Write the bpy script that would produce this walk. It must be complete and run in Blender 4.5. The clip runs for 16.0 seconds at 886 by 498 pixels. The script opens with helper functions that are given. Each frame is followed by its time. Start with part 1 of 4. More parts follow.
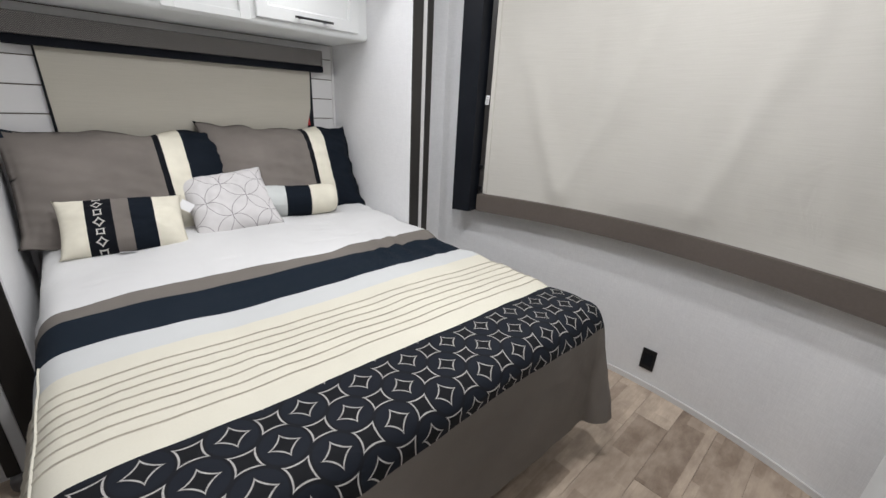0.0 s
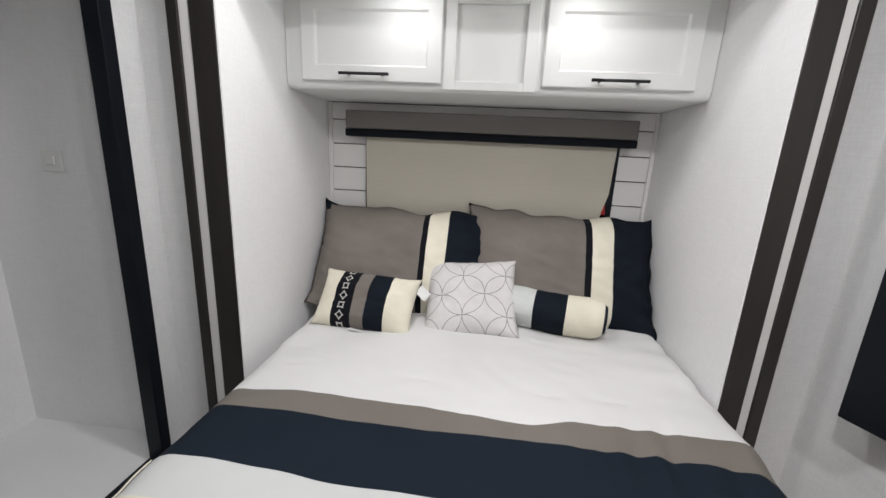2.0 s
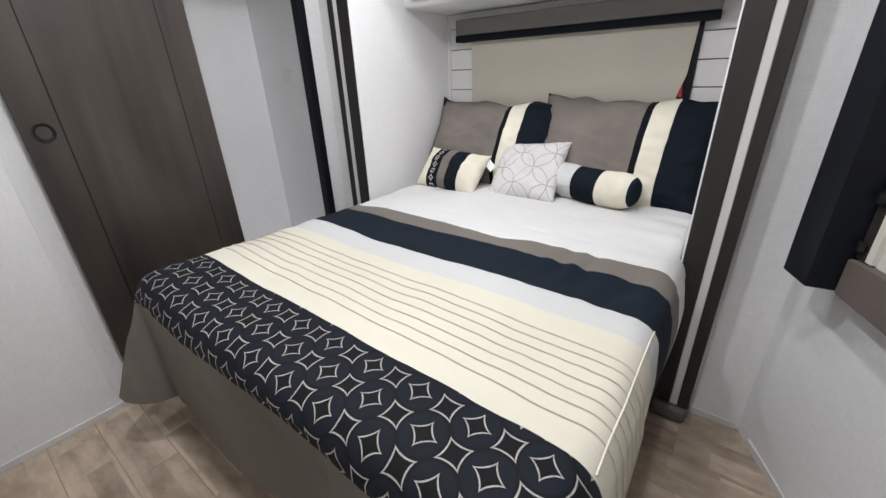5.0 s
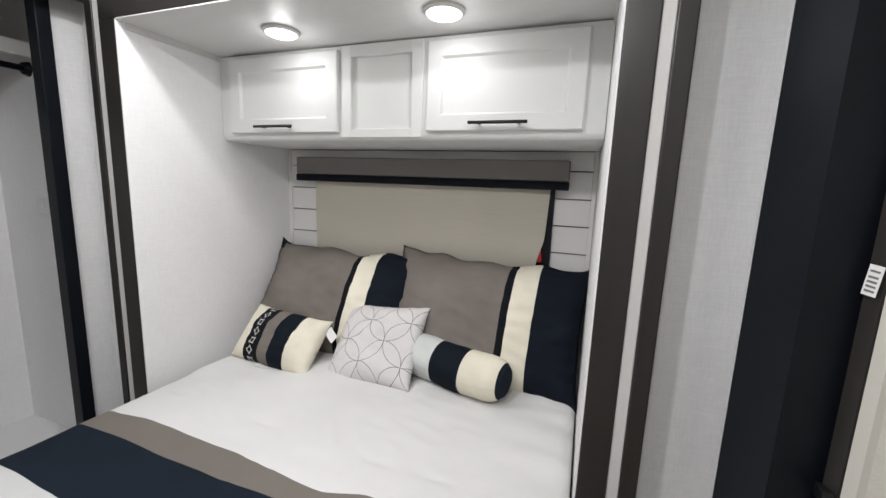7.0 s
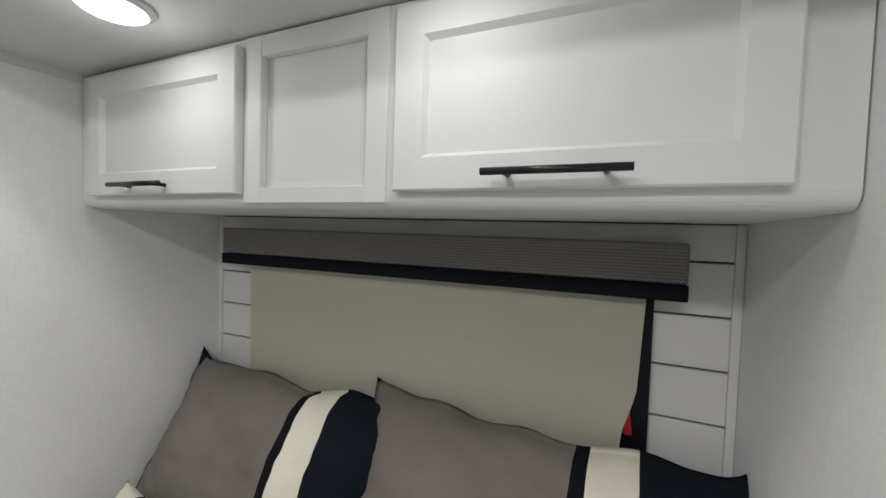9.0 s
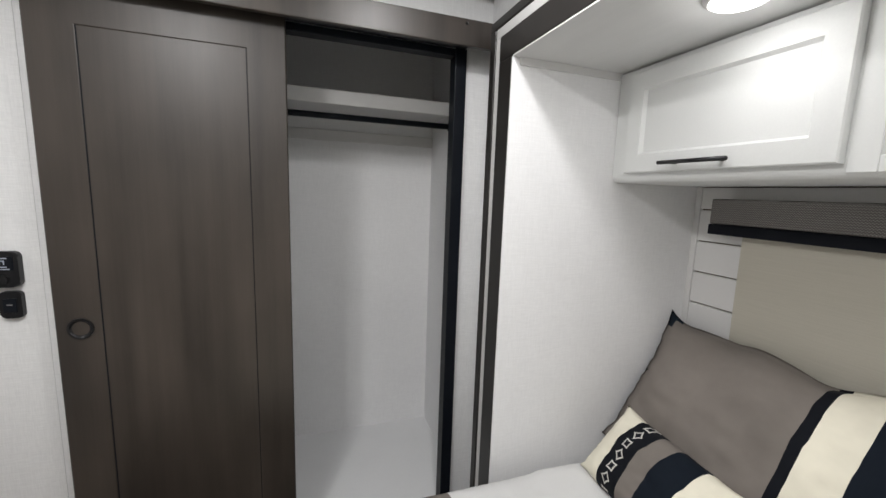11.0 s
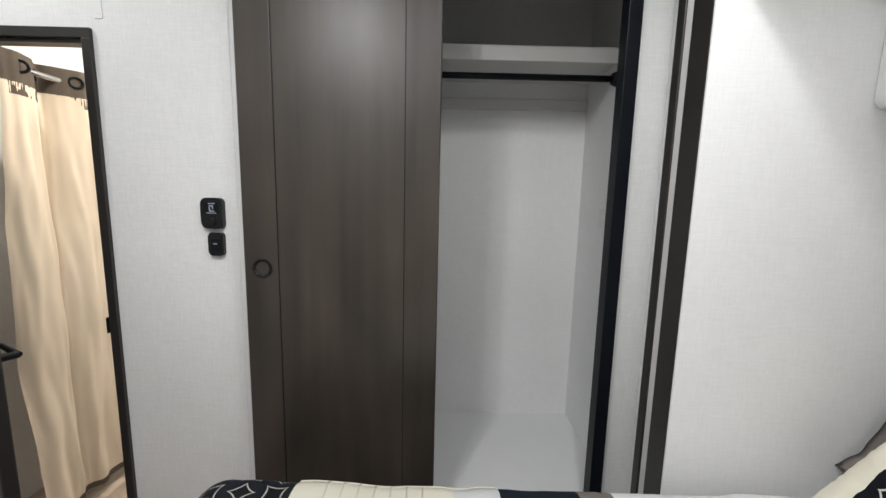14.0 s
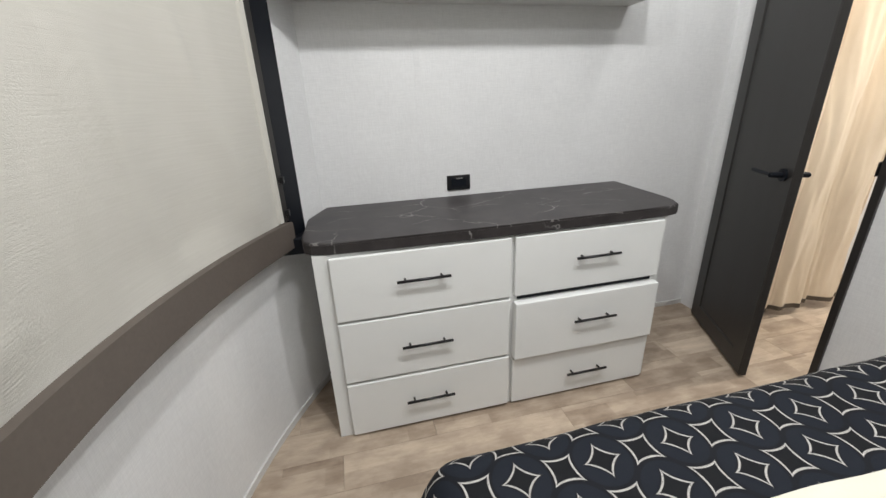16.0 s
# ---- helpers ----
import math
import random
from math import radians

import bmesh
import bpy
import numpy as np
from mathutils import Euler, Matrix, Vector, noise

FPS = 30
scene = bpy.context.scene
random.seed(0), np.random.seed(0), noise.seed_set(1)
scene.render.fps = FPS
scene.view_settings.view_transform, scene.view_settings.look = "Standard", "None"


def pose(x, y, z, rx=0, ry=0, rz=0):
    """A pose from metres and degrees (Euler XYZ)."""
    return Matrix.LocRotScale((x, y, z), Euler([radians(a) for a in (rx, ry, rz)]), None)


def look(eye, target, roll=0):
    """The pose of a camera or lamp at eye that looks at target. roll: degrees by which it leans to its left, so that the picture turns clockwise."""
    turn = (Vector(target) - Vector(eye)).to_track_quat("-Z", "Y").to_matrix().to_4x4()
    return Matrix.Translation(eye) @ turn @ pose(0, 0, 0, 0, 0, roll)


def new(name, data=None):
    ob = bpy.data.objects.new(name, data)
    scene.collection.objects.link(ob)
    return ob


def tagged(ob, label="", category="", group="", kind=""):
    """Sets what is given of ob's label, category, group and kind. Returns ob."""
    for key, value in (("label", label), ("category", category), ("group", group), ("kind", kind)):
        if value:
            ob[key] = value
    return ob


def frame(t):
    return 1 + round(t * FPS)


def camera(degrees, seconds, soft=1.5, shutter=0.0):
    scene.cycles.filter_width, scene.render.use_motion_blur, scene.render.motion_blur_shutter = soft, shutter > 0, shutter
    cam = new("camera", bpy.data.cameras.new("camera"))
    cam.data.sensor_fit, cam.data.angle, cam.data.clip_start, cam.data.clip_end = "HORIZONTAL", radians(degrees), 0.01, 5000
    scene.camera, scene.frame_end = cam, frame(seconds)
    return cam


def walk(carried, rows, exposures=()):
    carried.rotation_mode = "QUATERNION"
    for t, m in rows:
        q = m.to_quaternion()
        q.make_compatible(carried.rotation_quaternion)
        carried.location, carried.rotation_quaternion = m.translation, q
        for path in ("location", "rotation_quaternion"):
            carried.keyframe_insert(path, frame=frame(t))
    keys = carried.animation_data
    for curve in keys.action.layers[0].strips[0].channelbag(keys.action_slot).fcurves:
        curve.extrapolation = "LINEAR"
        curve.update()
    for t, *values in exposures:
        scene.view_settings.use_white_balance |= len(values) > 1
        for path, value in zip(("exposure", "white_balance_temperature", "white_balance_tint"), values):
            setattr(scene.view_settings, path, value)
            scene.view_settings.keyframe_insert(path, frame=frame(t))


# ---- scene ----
cam = camera(97.2, 16.0)
PATH = [
    (0, (0.643, 0.67, 1.344), (1.935, 2.029, 0.647), 3.0),
    (0.5, (0.778, 0.841, 1.321), (1.79, 2.437, 0.666), 4.3),
    (1, (0.909, 0.974, 1.397), (1.401, 2.816, 0.793), 4.6),
    (1.5, (0.965, 1.096, 1.426), (1.149, 3.022, 0.92), 3.4),
    (2, (1.204, 1.201, 1.421), (1.006, 3.134, 0.948), 2.8),
    (2.5, (1.403, 1.125, 1.424), (0.769, 2.951, 0.909), 1.7),
    (3, (1.638, 0.955, 1.433), (0.724, 2.649, 0.89), 1.1),
    (3.5, (1.872, 0.893, 1.43), (0.751, 2.444, 0.847), 0.5),
    (3.7, (1.939, 0.875, 1.428), (0.77, 2.377, 0.814), -0.0),
    (5.8, (2.051, 0.912, 1.258), (1.047, 2.409, 0.391), -2.0),
    (6, (2.038, 0.951, 1.28), (1.119, 2.546, 0.497), -0.8),
    (6.5, (1.992, 1.194, 1.381), (1.274, 2.984, 0.85), 1.2),
    (7, (1.928, 1.422, 1.486), (1.259, 3.279, 1.165), 2.2),
    (7.5, (1.915, 1.676, 1.54), (1.206, 3.535, 1.333), 2.6),
    (8, (1.824, 1.859, 1.58), (1.172, 3.745, 1.449), 2.7),
    (8.5, (1.754, 2.039, 1.617), (1.11, 3.93, 1.52), 2.3),
    (9, (1.712, 2.175, 1.604), (0.916, 4.008, 1.528), 1.9),
    (9.5, (1.627, 2.134, 1.57), (0.544, 3.809, 1.435), 2.2),
    (10, (1.545, 1.94, 1.552), (0.14, 3.347, 1.334), 3.2),
    (10.2, (1.541, 1.869, 1.554), (0.002, 3.119, 1.286), 3.6),
    (12.3, (1.345, 1.757, 1.653), (-0.649, 1.905, 1.594), -0.3),
    (12.5, (1.344, 1.754, 1.643), (-0.651, 1.882, 1.583), -0.1),
    (13, (1.343, 1.738, 1.583), (-0.651, 1.844, 1.461), 0.2),
    (13.5, (1.343, 1.735, 1.495), (-0.645, 1.817, 1.294), 0.7),
    (14, (1.363, 1.743, 1.424), (-0.617, 1.751, 1.143), 1.3),
    (14.5, (1.549, 1.674, 1.429), (-0.398, 1.287, 1.184), 1.7),
    (15, (1.807, 1.6, 1.393), (0.115, 0.582, 1.074), 3.0),
    (15.5, (1.988, 1.595, 1.319), (0.94, -0.018, 0.773), 1.2),
    (16, (2.033, 1.681, 1.26), (1.616, -0.142, 0.553), -2.3),
]
# The film camera's own exposure: seconds, stops.
EXPOSURES = [(0.0, 0.22, 6460, 13), (2.0, 0.13, 6640, 13), (3.7, 0.08, 6520, 13), (5.8, 0.42, 6500, 14), (7.0, 0.14, 6640, 13), (8.0, 0.0, 6720, 12), (8.5, -0.1, 6710, 11), (9.0, -0.36, 6690, 10), (9.5, -0.18, 6600, 11), (10.2, 0.0, 6620, 12),
             (12.3, 0.16, 6780, 11), (14.0, 0.16, 6640, 10), (15.0, -0.02, 6700, 8), (15.5, 0.1, 6670, 9), (16.0, 0.46, 6640, 10)]
walk(cam, [(t, look(eye, target, roll)) for t, eye, target, roll in PATH], EXPOSURES)

# ---- world and light ----
world = bpy.data.worlds.new("world")
scene.world = world
world.use_nodes = True
world.node_tree.nodes["Background"].inputs[0].default_value = (0.9, 0.95, 1.0, 1)
world.node_tree.nodes["Background"].inputs[1].default_value = 0.05

# Round LED lamps: x, y, z of the ceiling that holds them, power in watts, colour.
SLIDE_CEILING, CEILING = 1.99, 2.39
WHITE_LED, WARM_LED = (0.965, 0.985, 1.0), (1.0, 0.94, 0.85)
LAMPS = [
    (1.488, 2.575, SLIDE_CEILING, 0.76, WHITE_LED), (0.89, 2.58, SLIDE_CEILING, 0.76, WHITE_LED),
    (0.42, 0.36, CEILING, 3.4, WHITE_LED), (0.84, 2.07, CEILING, 7.8, WHITE_LED),
    # Lamps at x 1.45 and 1.85: unseen fill for closet, dresser, front wall.
    (1.2, 1.25, CEILING, 12.5, WHITE_LED), (1.45, 1.95, CEILING, 4.2, WHITE_LED), (1.85, 1.15, CEILING, 11.5, WHITE_LED),
    # Unseen hallway lamps, added to brighten the curtain and hall floor.
    (-0.45, 0.62, CEILING, 12.5, WARM_LED), (-1.5, 0.62, CEILING, 15.5, WARM_LED),
]


# ---- materials ----
def grey(v):
    return (v, v, v, 1)


def nodes_of(name):
    m = bpy.data.materials.new(name)
    m.use_nodes = True
    return m, m.node_tree, m.node_tree.nodes["Principled BSDF"]


def maths(nt, op, a, b=None, c=None):
    n = nt.nodes.new("ShaderNodeMath")
    n.operation = op
    for i, v in enumerate((a, b, c)):
        if v is None:
            continue
        if isinstance(v, (int, float)):
            n.inputs[i].default_value = v
        else:
            nt.links.new(v, n.inputs[i])
    return n.outputs[0]


def noise_tex(nt, vec, scale, detail=4.0, rough=0.55, stretch=(1, 1, 1)):
    mp = nt.nodes.new("ShaderNodeMapping")
    mp.inputs["Scale"].default_value = stretch
    nt.links.new(vec, mp.inputs["Vector"])
    n = nt.nodes.new("ShaderNodeTexNoise")
    n.inputs["Scale"].default_value, n.inputs["Detail"].default_value, n.inputs["Roughness"].default_value = scale, detail, rough
    nt.links.new(mp.outputs[0], n.inputs["Vector"])
    return n.outputs["Fac"]


def mix(nt, fac, a, b, kind="MIX"):
    n = nt.nodes.new("ShaderNodeMix")
    n.data_type, n.blend_type = "RGBA", kind
    for i, v in ((0, fac), (6, a), (7, b)):
        if isinstance(v, (int, float)):
            n.inputs[i].default_value = v
        elif isinstance(v, tuple):
            n.inputs[i].default_value = v if len(v) == 4 else (*v, 1)
        else:
            nt.links.new(v, n.inputs[i])
    return n.outputs[2]


def bump(nt, bsdf, height, strength, distance=0.002):
    n = nt.nodes.new("ShaderNodeBump")
    n.inputs["Strength"].default_value, n.inputs["Distance"].default_value = strength, distance
    nt.links.new(height, n.inputs["Height"])
    nt.links.new(n.outputs[0], bsdf.inputs["Normal"])


def coords(nt, kind="Object"):
    return nt.nodes.new("ShaderNodeTexCoord").outputs[kind]


def spread(nt, fac, lo, hi):
    n = nt.nodes.new("ShaderNodeMapRange")
    n.inputs["From Min"].default_value, n.inputs["From Max"].default_value = lo, hi
    nt.links.new(fac, n.inputs["Value"])
    return n.outputs["Result"]


def surface(name, a, b, big=3.0, fine=120.0, rough=0.5, relief=0.2, stretch=(1, 1, 1), metal=0.0, depth=0.001, rough_var=0.08, coat=0.0, spec=0.5):
    """Two colours mixed by a coarse and a fine noise, with a fine relief and uneven gloss."""
    m, nt, p = nodes_of(name)
    v = coords(nt)
    n1, n2 = noise_tex(nt, v, big, 5.0, 0.6, stretch), noise_tex(nt, v, fine, 3.0, 0.6, stretch)
    f = spread(nt, maths(nt, "ADD", maths(nt, "MULTIPLY", n1, 0.65), maths(nt, "MULTIPLY", n2, 0.35)), 0.32, 0.68)
    nt.links.new(mix(nt, f, a, b), p.inputs["Base Color"])
    nt.links.new(maths(nt, "ADD", maths(nt, "MULTIPLY", n1, 2 * rough_var), rough - rough_var), p.inputs["Roughness"])
    p.inputs["Metallic"].default_value = metal
    p.inputs["Coat Weight"].default_value = coat
    p.inputs["Specular IOR Level"].default_value = spec
    bump(nt, p, n2, relief, depth)
    return m


def woven(name, a, b, pitch=0.0016, relief=0.35, rough=0.85, sheen=0.0, blotch=2.5, slub=0.0):
    """Cloth: threads both ways over the UV map in metres, with soft blotches and, if wanted, long slubs."""
    m, nt, p = nodes_of(name)
    uv = coords(nt, "UV")
    sep = nt.nodes.new("ShaderNodeSeparateXYZ")
    nt.links.new(uv, sep.inputs[0])
    k = 2 * math.pi / pitch
    su = maths(nt, "SINE", maths(nt, "MULTIPLY", sep.outputs[0], k))
    sv = maths(nt, "SINE", maths(nt, "MULTIPLY", sep.outputs[1], k))
    weave = maths(nt, "MULTIPLY", su, sv)
    soft = noise_tex(nt, uv, blotch, 4.0)
    fine = noise_tex(nt, uv, 260.0, 2.0)
    f = maths(nt, "ADD", maths(nt, "MULTIPLY", soft, 0.7), maths(nt, "MULTIPLY", fine, 0.3))
    if slub:
        across = noise_tex(nt, uv, 1.0, 4.0, 0.7, (6, 240, 1))
        f = maths(nt, "ADD", maths(nt, "MULTIPLY", f, 1 - slub), maths(nt, "MULTIPLY", across, slub))
        weave = maths(nt, "ADD", weave, maths(nt, "MULTIPLY", across, 5.0))
    nt.links.new(mix(nt, spread(nt, f, 0.3, 0.7), a, b), p.inputs["Base Color"])
    p.inputs["Roughness"].default_value, p.inputs["Sheen Weight"].default_value = rough, sheen
    p.inputs["Specular IOR Level"].default_value = 0.15
    bump(nt, p, maths(nt, "ADD", weave, maths(nt, "MULTIPLY", fine, 1.5)), relief, 0.0006)
    return m


def astroid(nt, x, y, pitch_x, pitch_y, ox, oy, size, turned):
    """Distance-like value of the nearest concave diamond of a lattice: 1 on its outline."""
    px = maths(nt, "SUBTRACT", maths(nt, "WRAP", maths(nt, "SUBTRACT", x, ox), pitch_x, 0.0), pitch_x / 2)
    py = maths(nt, "SUBTRACT", maths(nt, "WRAP", maths(nt, "SUBTRACT", y, oy), pitch_y, 0.0), pitch_y / 2)
    if turned:
        s = math.sqrt(0.5)
        px, py = (maths(nt, "MULTIPLY", maths(nt, "ADD", px, py), s), maths(nt, "MULTIPLY", maths(nt, "SUBTRACT", px, py), s))
    ax = maths(nt, "POWER", maths(nt, "DIVIDE", maths(nt, "ABSOLUTE", px), size), 0.72)
    ay = maths(nt, "POWER", maths(nt, "DIVIDE", maths(nt, "ABSOLUTE", py), size), 0.72)
    return maths(nt, "ADD", ax, ay)


def band(nt, value, centre, half):
    """1 where value lies within half of centre, with a soft edge."""
    d = maths(nt, "ABSOLUTE", maths(nt, "SUBTRACT", value, centre))
    n = nt.nodes.new("ShaderNodeMapRange")
    n.inputs["From Min"].default_value, n.inputs["From Max"].default_value = half, half * 0.6
    nt.links.new(d, n.inputs["Value"])
    return n.outputs["Result"]


def embroidered(name):
    """Near-black cloth with stitched white concave diamonds, in two orientations, and faint rings."""
    m, nt, p = nodes_of(name)
    uv = coords(nt, "UV")
    sep = nt.nodes.new("ShaderNodeSeparateXYZ")
    nt.links.new(uv, sep.inputs[0])
    x = sep.outputs[0]
    y = maths(nt, "SUBTRACT", sep.outputs[1], maths(nt, "MULTIPLY", maths(nt, "SUBTRACT", x, 0.98), 0.017))
    pu, pv = 0.1422, 0.150
    u0, v0 = 0.6069, 1.667
    stars = [astroid(nt, x, y, pu, pv, u0, v0, 0.031, False), astroid(nt, x, y, pu, pv, u0 + pu / 2, v0 + pv / 2, 0.031, False),
             astroid(nt, x, y, pu, pv, u0 + pu / 2, v0, 0.0348, True), astroid(nt, x, y, pu, pv, u0, v0 + pv / 2, 0.0348, True)]
    a, b, c, d = [band(nt, q, 1.0, 0.088) for q in stars]
    nearest = maths(nt, "MINIMUM", maths(nt, "MINIMUM", stars[0], stars[1]), maths(nt, "MINIMUM", stars[2], stars[3]))
    white = maths(nt, "MAXIMUM", maths(nt, "MAXIMUM", a, b), maths(nt, "MAXIMUM", c, d))
    thread = noise_tex(nt, uv, 420.0, 2.0, 0.7)
    white = maths(nt, "MULTIPLY", white, spread(nt, thread, 0.25, 0.5))
    rings = None
    for ox, oy in ((u0, v0), (u0 + pu / 2, v0 + pv / 2)):
        px = maths(nt, "SUBTRACT", maths(nt, "WRAP", maths(nt, "SUBTRACT", x, ox), pu, 0.0), pu / 2)
        py = maths(nt, "MULTIPLY", maths(nt, "SUBTRACT", maths(nt, "WRAP", maths(nt, "SUBTRACT", y, oy), pv, 0.0), pv / 2), pu / pv)
        r = maths(nt, "SQRT", maths(nt, "ADD", maths(nt, "MULTIPLY", px, px), maths(nt, "MULTIPLY", py, py)))
        ring = band(nt, r, 0.0485, 0.0035)
        rings = ring if rings is None else maths(nt, "MAXIMUM", rings, ring)
    base = mix(nt, spread(nt, noise_tex(nt, uv, 3.0), 0.3, 0.7), (0.0055, 0.0072, 0.012), (0.008, 0.0105, 0.0165))
    base = mix(nt, maths(nt, "MULTIPLY", rings, 0.8), base, (0.0045, 0.005, 0.007))
    base = mix(nt, spread(nt, nearest, 1.25, 1.05), base, (0.0045, 0.005, 0.0065))
    nt.links.new(mix(nt, white, base, (0.42, 0.405, 0.385)), p.inputs["Base Color"])
    p.inputs["Roughness"].default_value, p.inputs["Specular IOR Level"].default_value = 0.8, 0.2
    bump(nt, p, maths(nt, "ADD", maths(nt, "MULTIPLY", white, 2.0), thread), 0.5, 0.001)
    return m


def circled(name, ground, line, pitch, width):
    """Pale cloth with a thin line drawing of overlapping circles."""
    m, nt, p = nodes_of(name)
    uv = coords(nt, "UV")
    sep = nt.nodes.new("ShaderNodeSeparateXYZ")
    nt.links.new(uv, sep.inputs[0])
    k = math.sqrt(0.5) / pitch
    du, dv = maths(nt, "SUBTRACT", sep.outputs[0], 0.167), maths(nt, "SUBTRACT", sep.outputs[1], 0.166)
    x = maths(nt, "MULTIPLY", maths(nt, "ADD", du, dv), k)
    y = maths(nt, "MULTIPLY", maths(nt, "SUBTRACT", dv, du), k)
    fx, fy = maths(nt, "FRACT", x), maths(nt, "FRACT", y)
    lines = None
    for cx in (0.0, 1.0):
        for cy in (0.0, 1.0):
            dx, dy = maths(nt, "SUBTRACT", fx, cx), maths(nt, "SUBTRACT", fy, cy)
            r = maths(nt, "SQRT", maths(nt, "ADD", maths(nt, "MULTIPLY", dx, dx), maths(nt, "MULTIPLY", dy, dy)))
            one = band(nt, r, math.sqrt(0.5), width / pitch)
            lines = one if lines is None else maths(nt, "MAXIMUM", lines, one)
    fine = noise_tex(nt, uv, 300.0, 2.0)
    nt.links.new(mix(nt, maths(nt, "MULTIPLY", lines, 0.85), mix(nt, spread(nt, noise_tex(nt, uv, 8.0), 0.3, 0.7), ground, tuple(0.9 * g for g in ground)), line), p.inputs["Base Color"])
    p.inputs["Roughness"].default_value, p.inputs["Sheen Weight"].default_value = 0.85, 0.2
    bump(nt, p, maths(nt, "SUBTRACT", fine, lines), 0.35, 0.0008)
    return m


def striped(name, stops, chain=None):
    """Cloth sewn from strips across u (0 to 1 in the second UV map is the width). stops: where each strip ends, and its colour.
    chain: the strip (from, to) that carries stitched diamonds, its height in metres and width in metres."""
    m, nt, p = nodes_of(name)
    uvn = nt.nodes.new("ShaderNodeUVMap")
    uvn.uv_map = "unit"
    sep = nt.nodes.new("ShaderNodeSeparateXYZ")
    nt.links.new(uvn.outputs[0], sep.inputs[0])
    ramp = nt.nodes.new("ShaderNodeValToRGB")
    ramp.color_ramp.interpolation = "CONSTANT"
    start = 0.0
    for i, (end, col) in enumerate(stops):
        e = ramp.color_ramp.elements[i] if i < 2 else ramp.color_ramp.elements.new(start)
        e.position, e.color = start, (*col, 1)
        start = end
    wobble = noise_tex(nt, coords(nt, "UV"), 9.0, 2.0)
    u = maths(nt, "ADD", sep.outputs[0], maths(nt, "MULTIPLY", maths(nt, "SUBTRACT", wobble, 0.5), 0.008))
    nt.links.new(u, ramp.inputs[0])
    uv = coords(nt, "UV")
    soft, fine = noise_tex(nt, uv, 5.0), noise_tex(nt, uv, 280.0, 2.0)
    col = mix(nt, maths(nt, "MULTIPLY", spread(nt, soft, 0.3, 0.7), 0.22), ramp.outputs[0], (0, 0, 0))
    if chain:
        (u0, u1), height, width = chain
        mm = nt.nodes.new("ShaderNodeSeparateXYZ")
        nt.links.new(uv, mm.inputs[0])
        cu = (u0 + u1) / 2 * width
        px = maths(nt, "SUBTRACT", mm.outputs[0], cu)
        s = 0.017
        white = None
        for k, turned in ((0.0, False), (0.04, True)):
            py = maths(nt, "SUBTRACT", maths(nt, "WRAP", maths(nt, "ADD", mm.outputs[1], k), 0.08, 0.0), 0.04)
            qx, qy = px, py
            if turned:
                h = math.sqrt(0.5)
                qx, qy = maths(nt, "MULTIPLY", maths(nt, "ADD", px, py), h), maths(nt, "MULTIPLY", maths(nt, "SUBTRACT", px, py), h)
            g = maths(nt, "ADD", maths(nt, "POWER", maths(nt, "DIVIDE", maths(nt, "ABSOLUTE", qx), s), 0.8), maths(nt, "POWER", maths(nt, "DIVIDE", maths(nt, "ABSOLUTE", qy), s), 0.8))
            w = band(nt, g, 1.0, 0.2)
            white = w if white is None else maths(nt, "MAXIMUM", white, w)
        col = mix(nt, white, col, (0.6, 0.58, 0.54))
    nt.links.new(col, p.inputs["Base Color"])
    p.inputs["Roughness"].default_value = 0.85
    p.inputs["Specular IOR Level"].default_value = 0.15
    bump(nt, p, maths(nt, "ADD", fine, maths(nt, "MULTIPLY", soft, 0.6)), 0.3, 0.001)
    return m


def planks_material(name):
    """Weathered pale oak, each board in a tone of its own."""
    m, nt, p = nodes_of(name)
    v = coords(nt)
    info = nt.nodes.new("ShaderNodeObjectInfo")
    add = nt.nodes.new("ShaderNodeVectorMath")
    add.operation = "ADD"
    scale = nt.nodes.new("ShaderNodeVectorMath")
    scale.operation = "SCALE"
    scale.inputs[0].default_value = (37.0, 19.0, 5.0)
    nt.links.new(info.outputs["Random"], scale.inputs["Scale"])
    nt.links.new(v, add.inputs[0])
    nt.links.new(scale.outputs[0], add.inputs[1])
    w = add.outputs[0]
    patch = noise_tex(nt, w, 1.0, 4.0, 0.6, (7.0, 15.0, 1))
    grain = noise_tex(nt, w, 1.0, 6.0, 0.7, (9.0, 110.0, 1))
    tone = maths(nt, "ADD", maths(nt, "MULTIPLY", info.outputs["Random"], 0.45), maths(nt, "MULTIPLY", spread(nt, patch, 0.36, 0.64), 0.55))
    blocks = nt.nodes.new("ShaderNodeTexBrick")
    blocks.inputs["Scale"].default_value, blocks.inputs["Mortar Size"].default_value = 1.0, 0.0
    blocks.inputs["Brick Width"].default_value, blocks.inputs["Row Height"].default_value = 0.31, 0.0765
    blocks.inputs["Color1"].default_value, blocks.inputs["Color2"].default_value = grey(0.0), grey(1.0)
    nt.links.new(w, blocks.inputs["Vector"])
    tone = maths(nt, "ADD", maths(nt, "MULTIPLY", tone, 0.62), maths(nt, "MULTIPLY", blocks.outputs["Color"], 0.38))
    col = mix(nt, tone, (0.165, 0.115, 0.080), (0.62, 0.51, 0.40))
    col = mix(nt, maths(nt, "MULTIPLY", spread(nt, grain, 0.45, 0.75), 0.3), col, (0.26, 0.19, 0.14))
    nt.links.new(col, p.inputs["Base Color"])
    nt.links.new(maths(nt, "ADD", maths(nt, "MULTIPLY", grain, 0.2), 0.36), p.inputs["Roughness"])
    bump(nt, p, grain, 0.25, 0.0008)
    return m


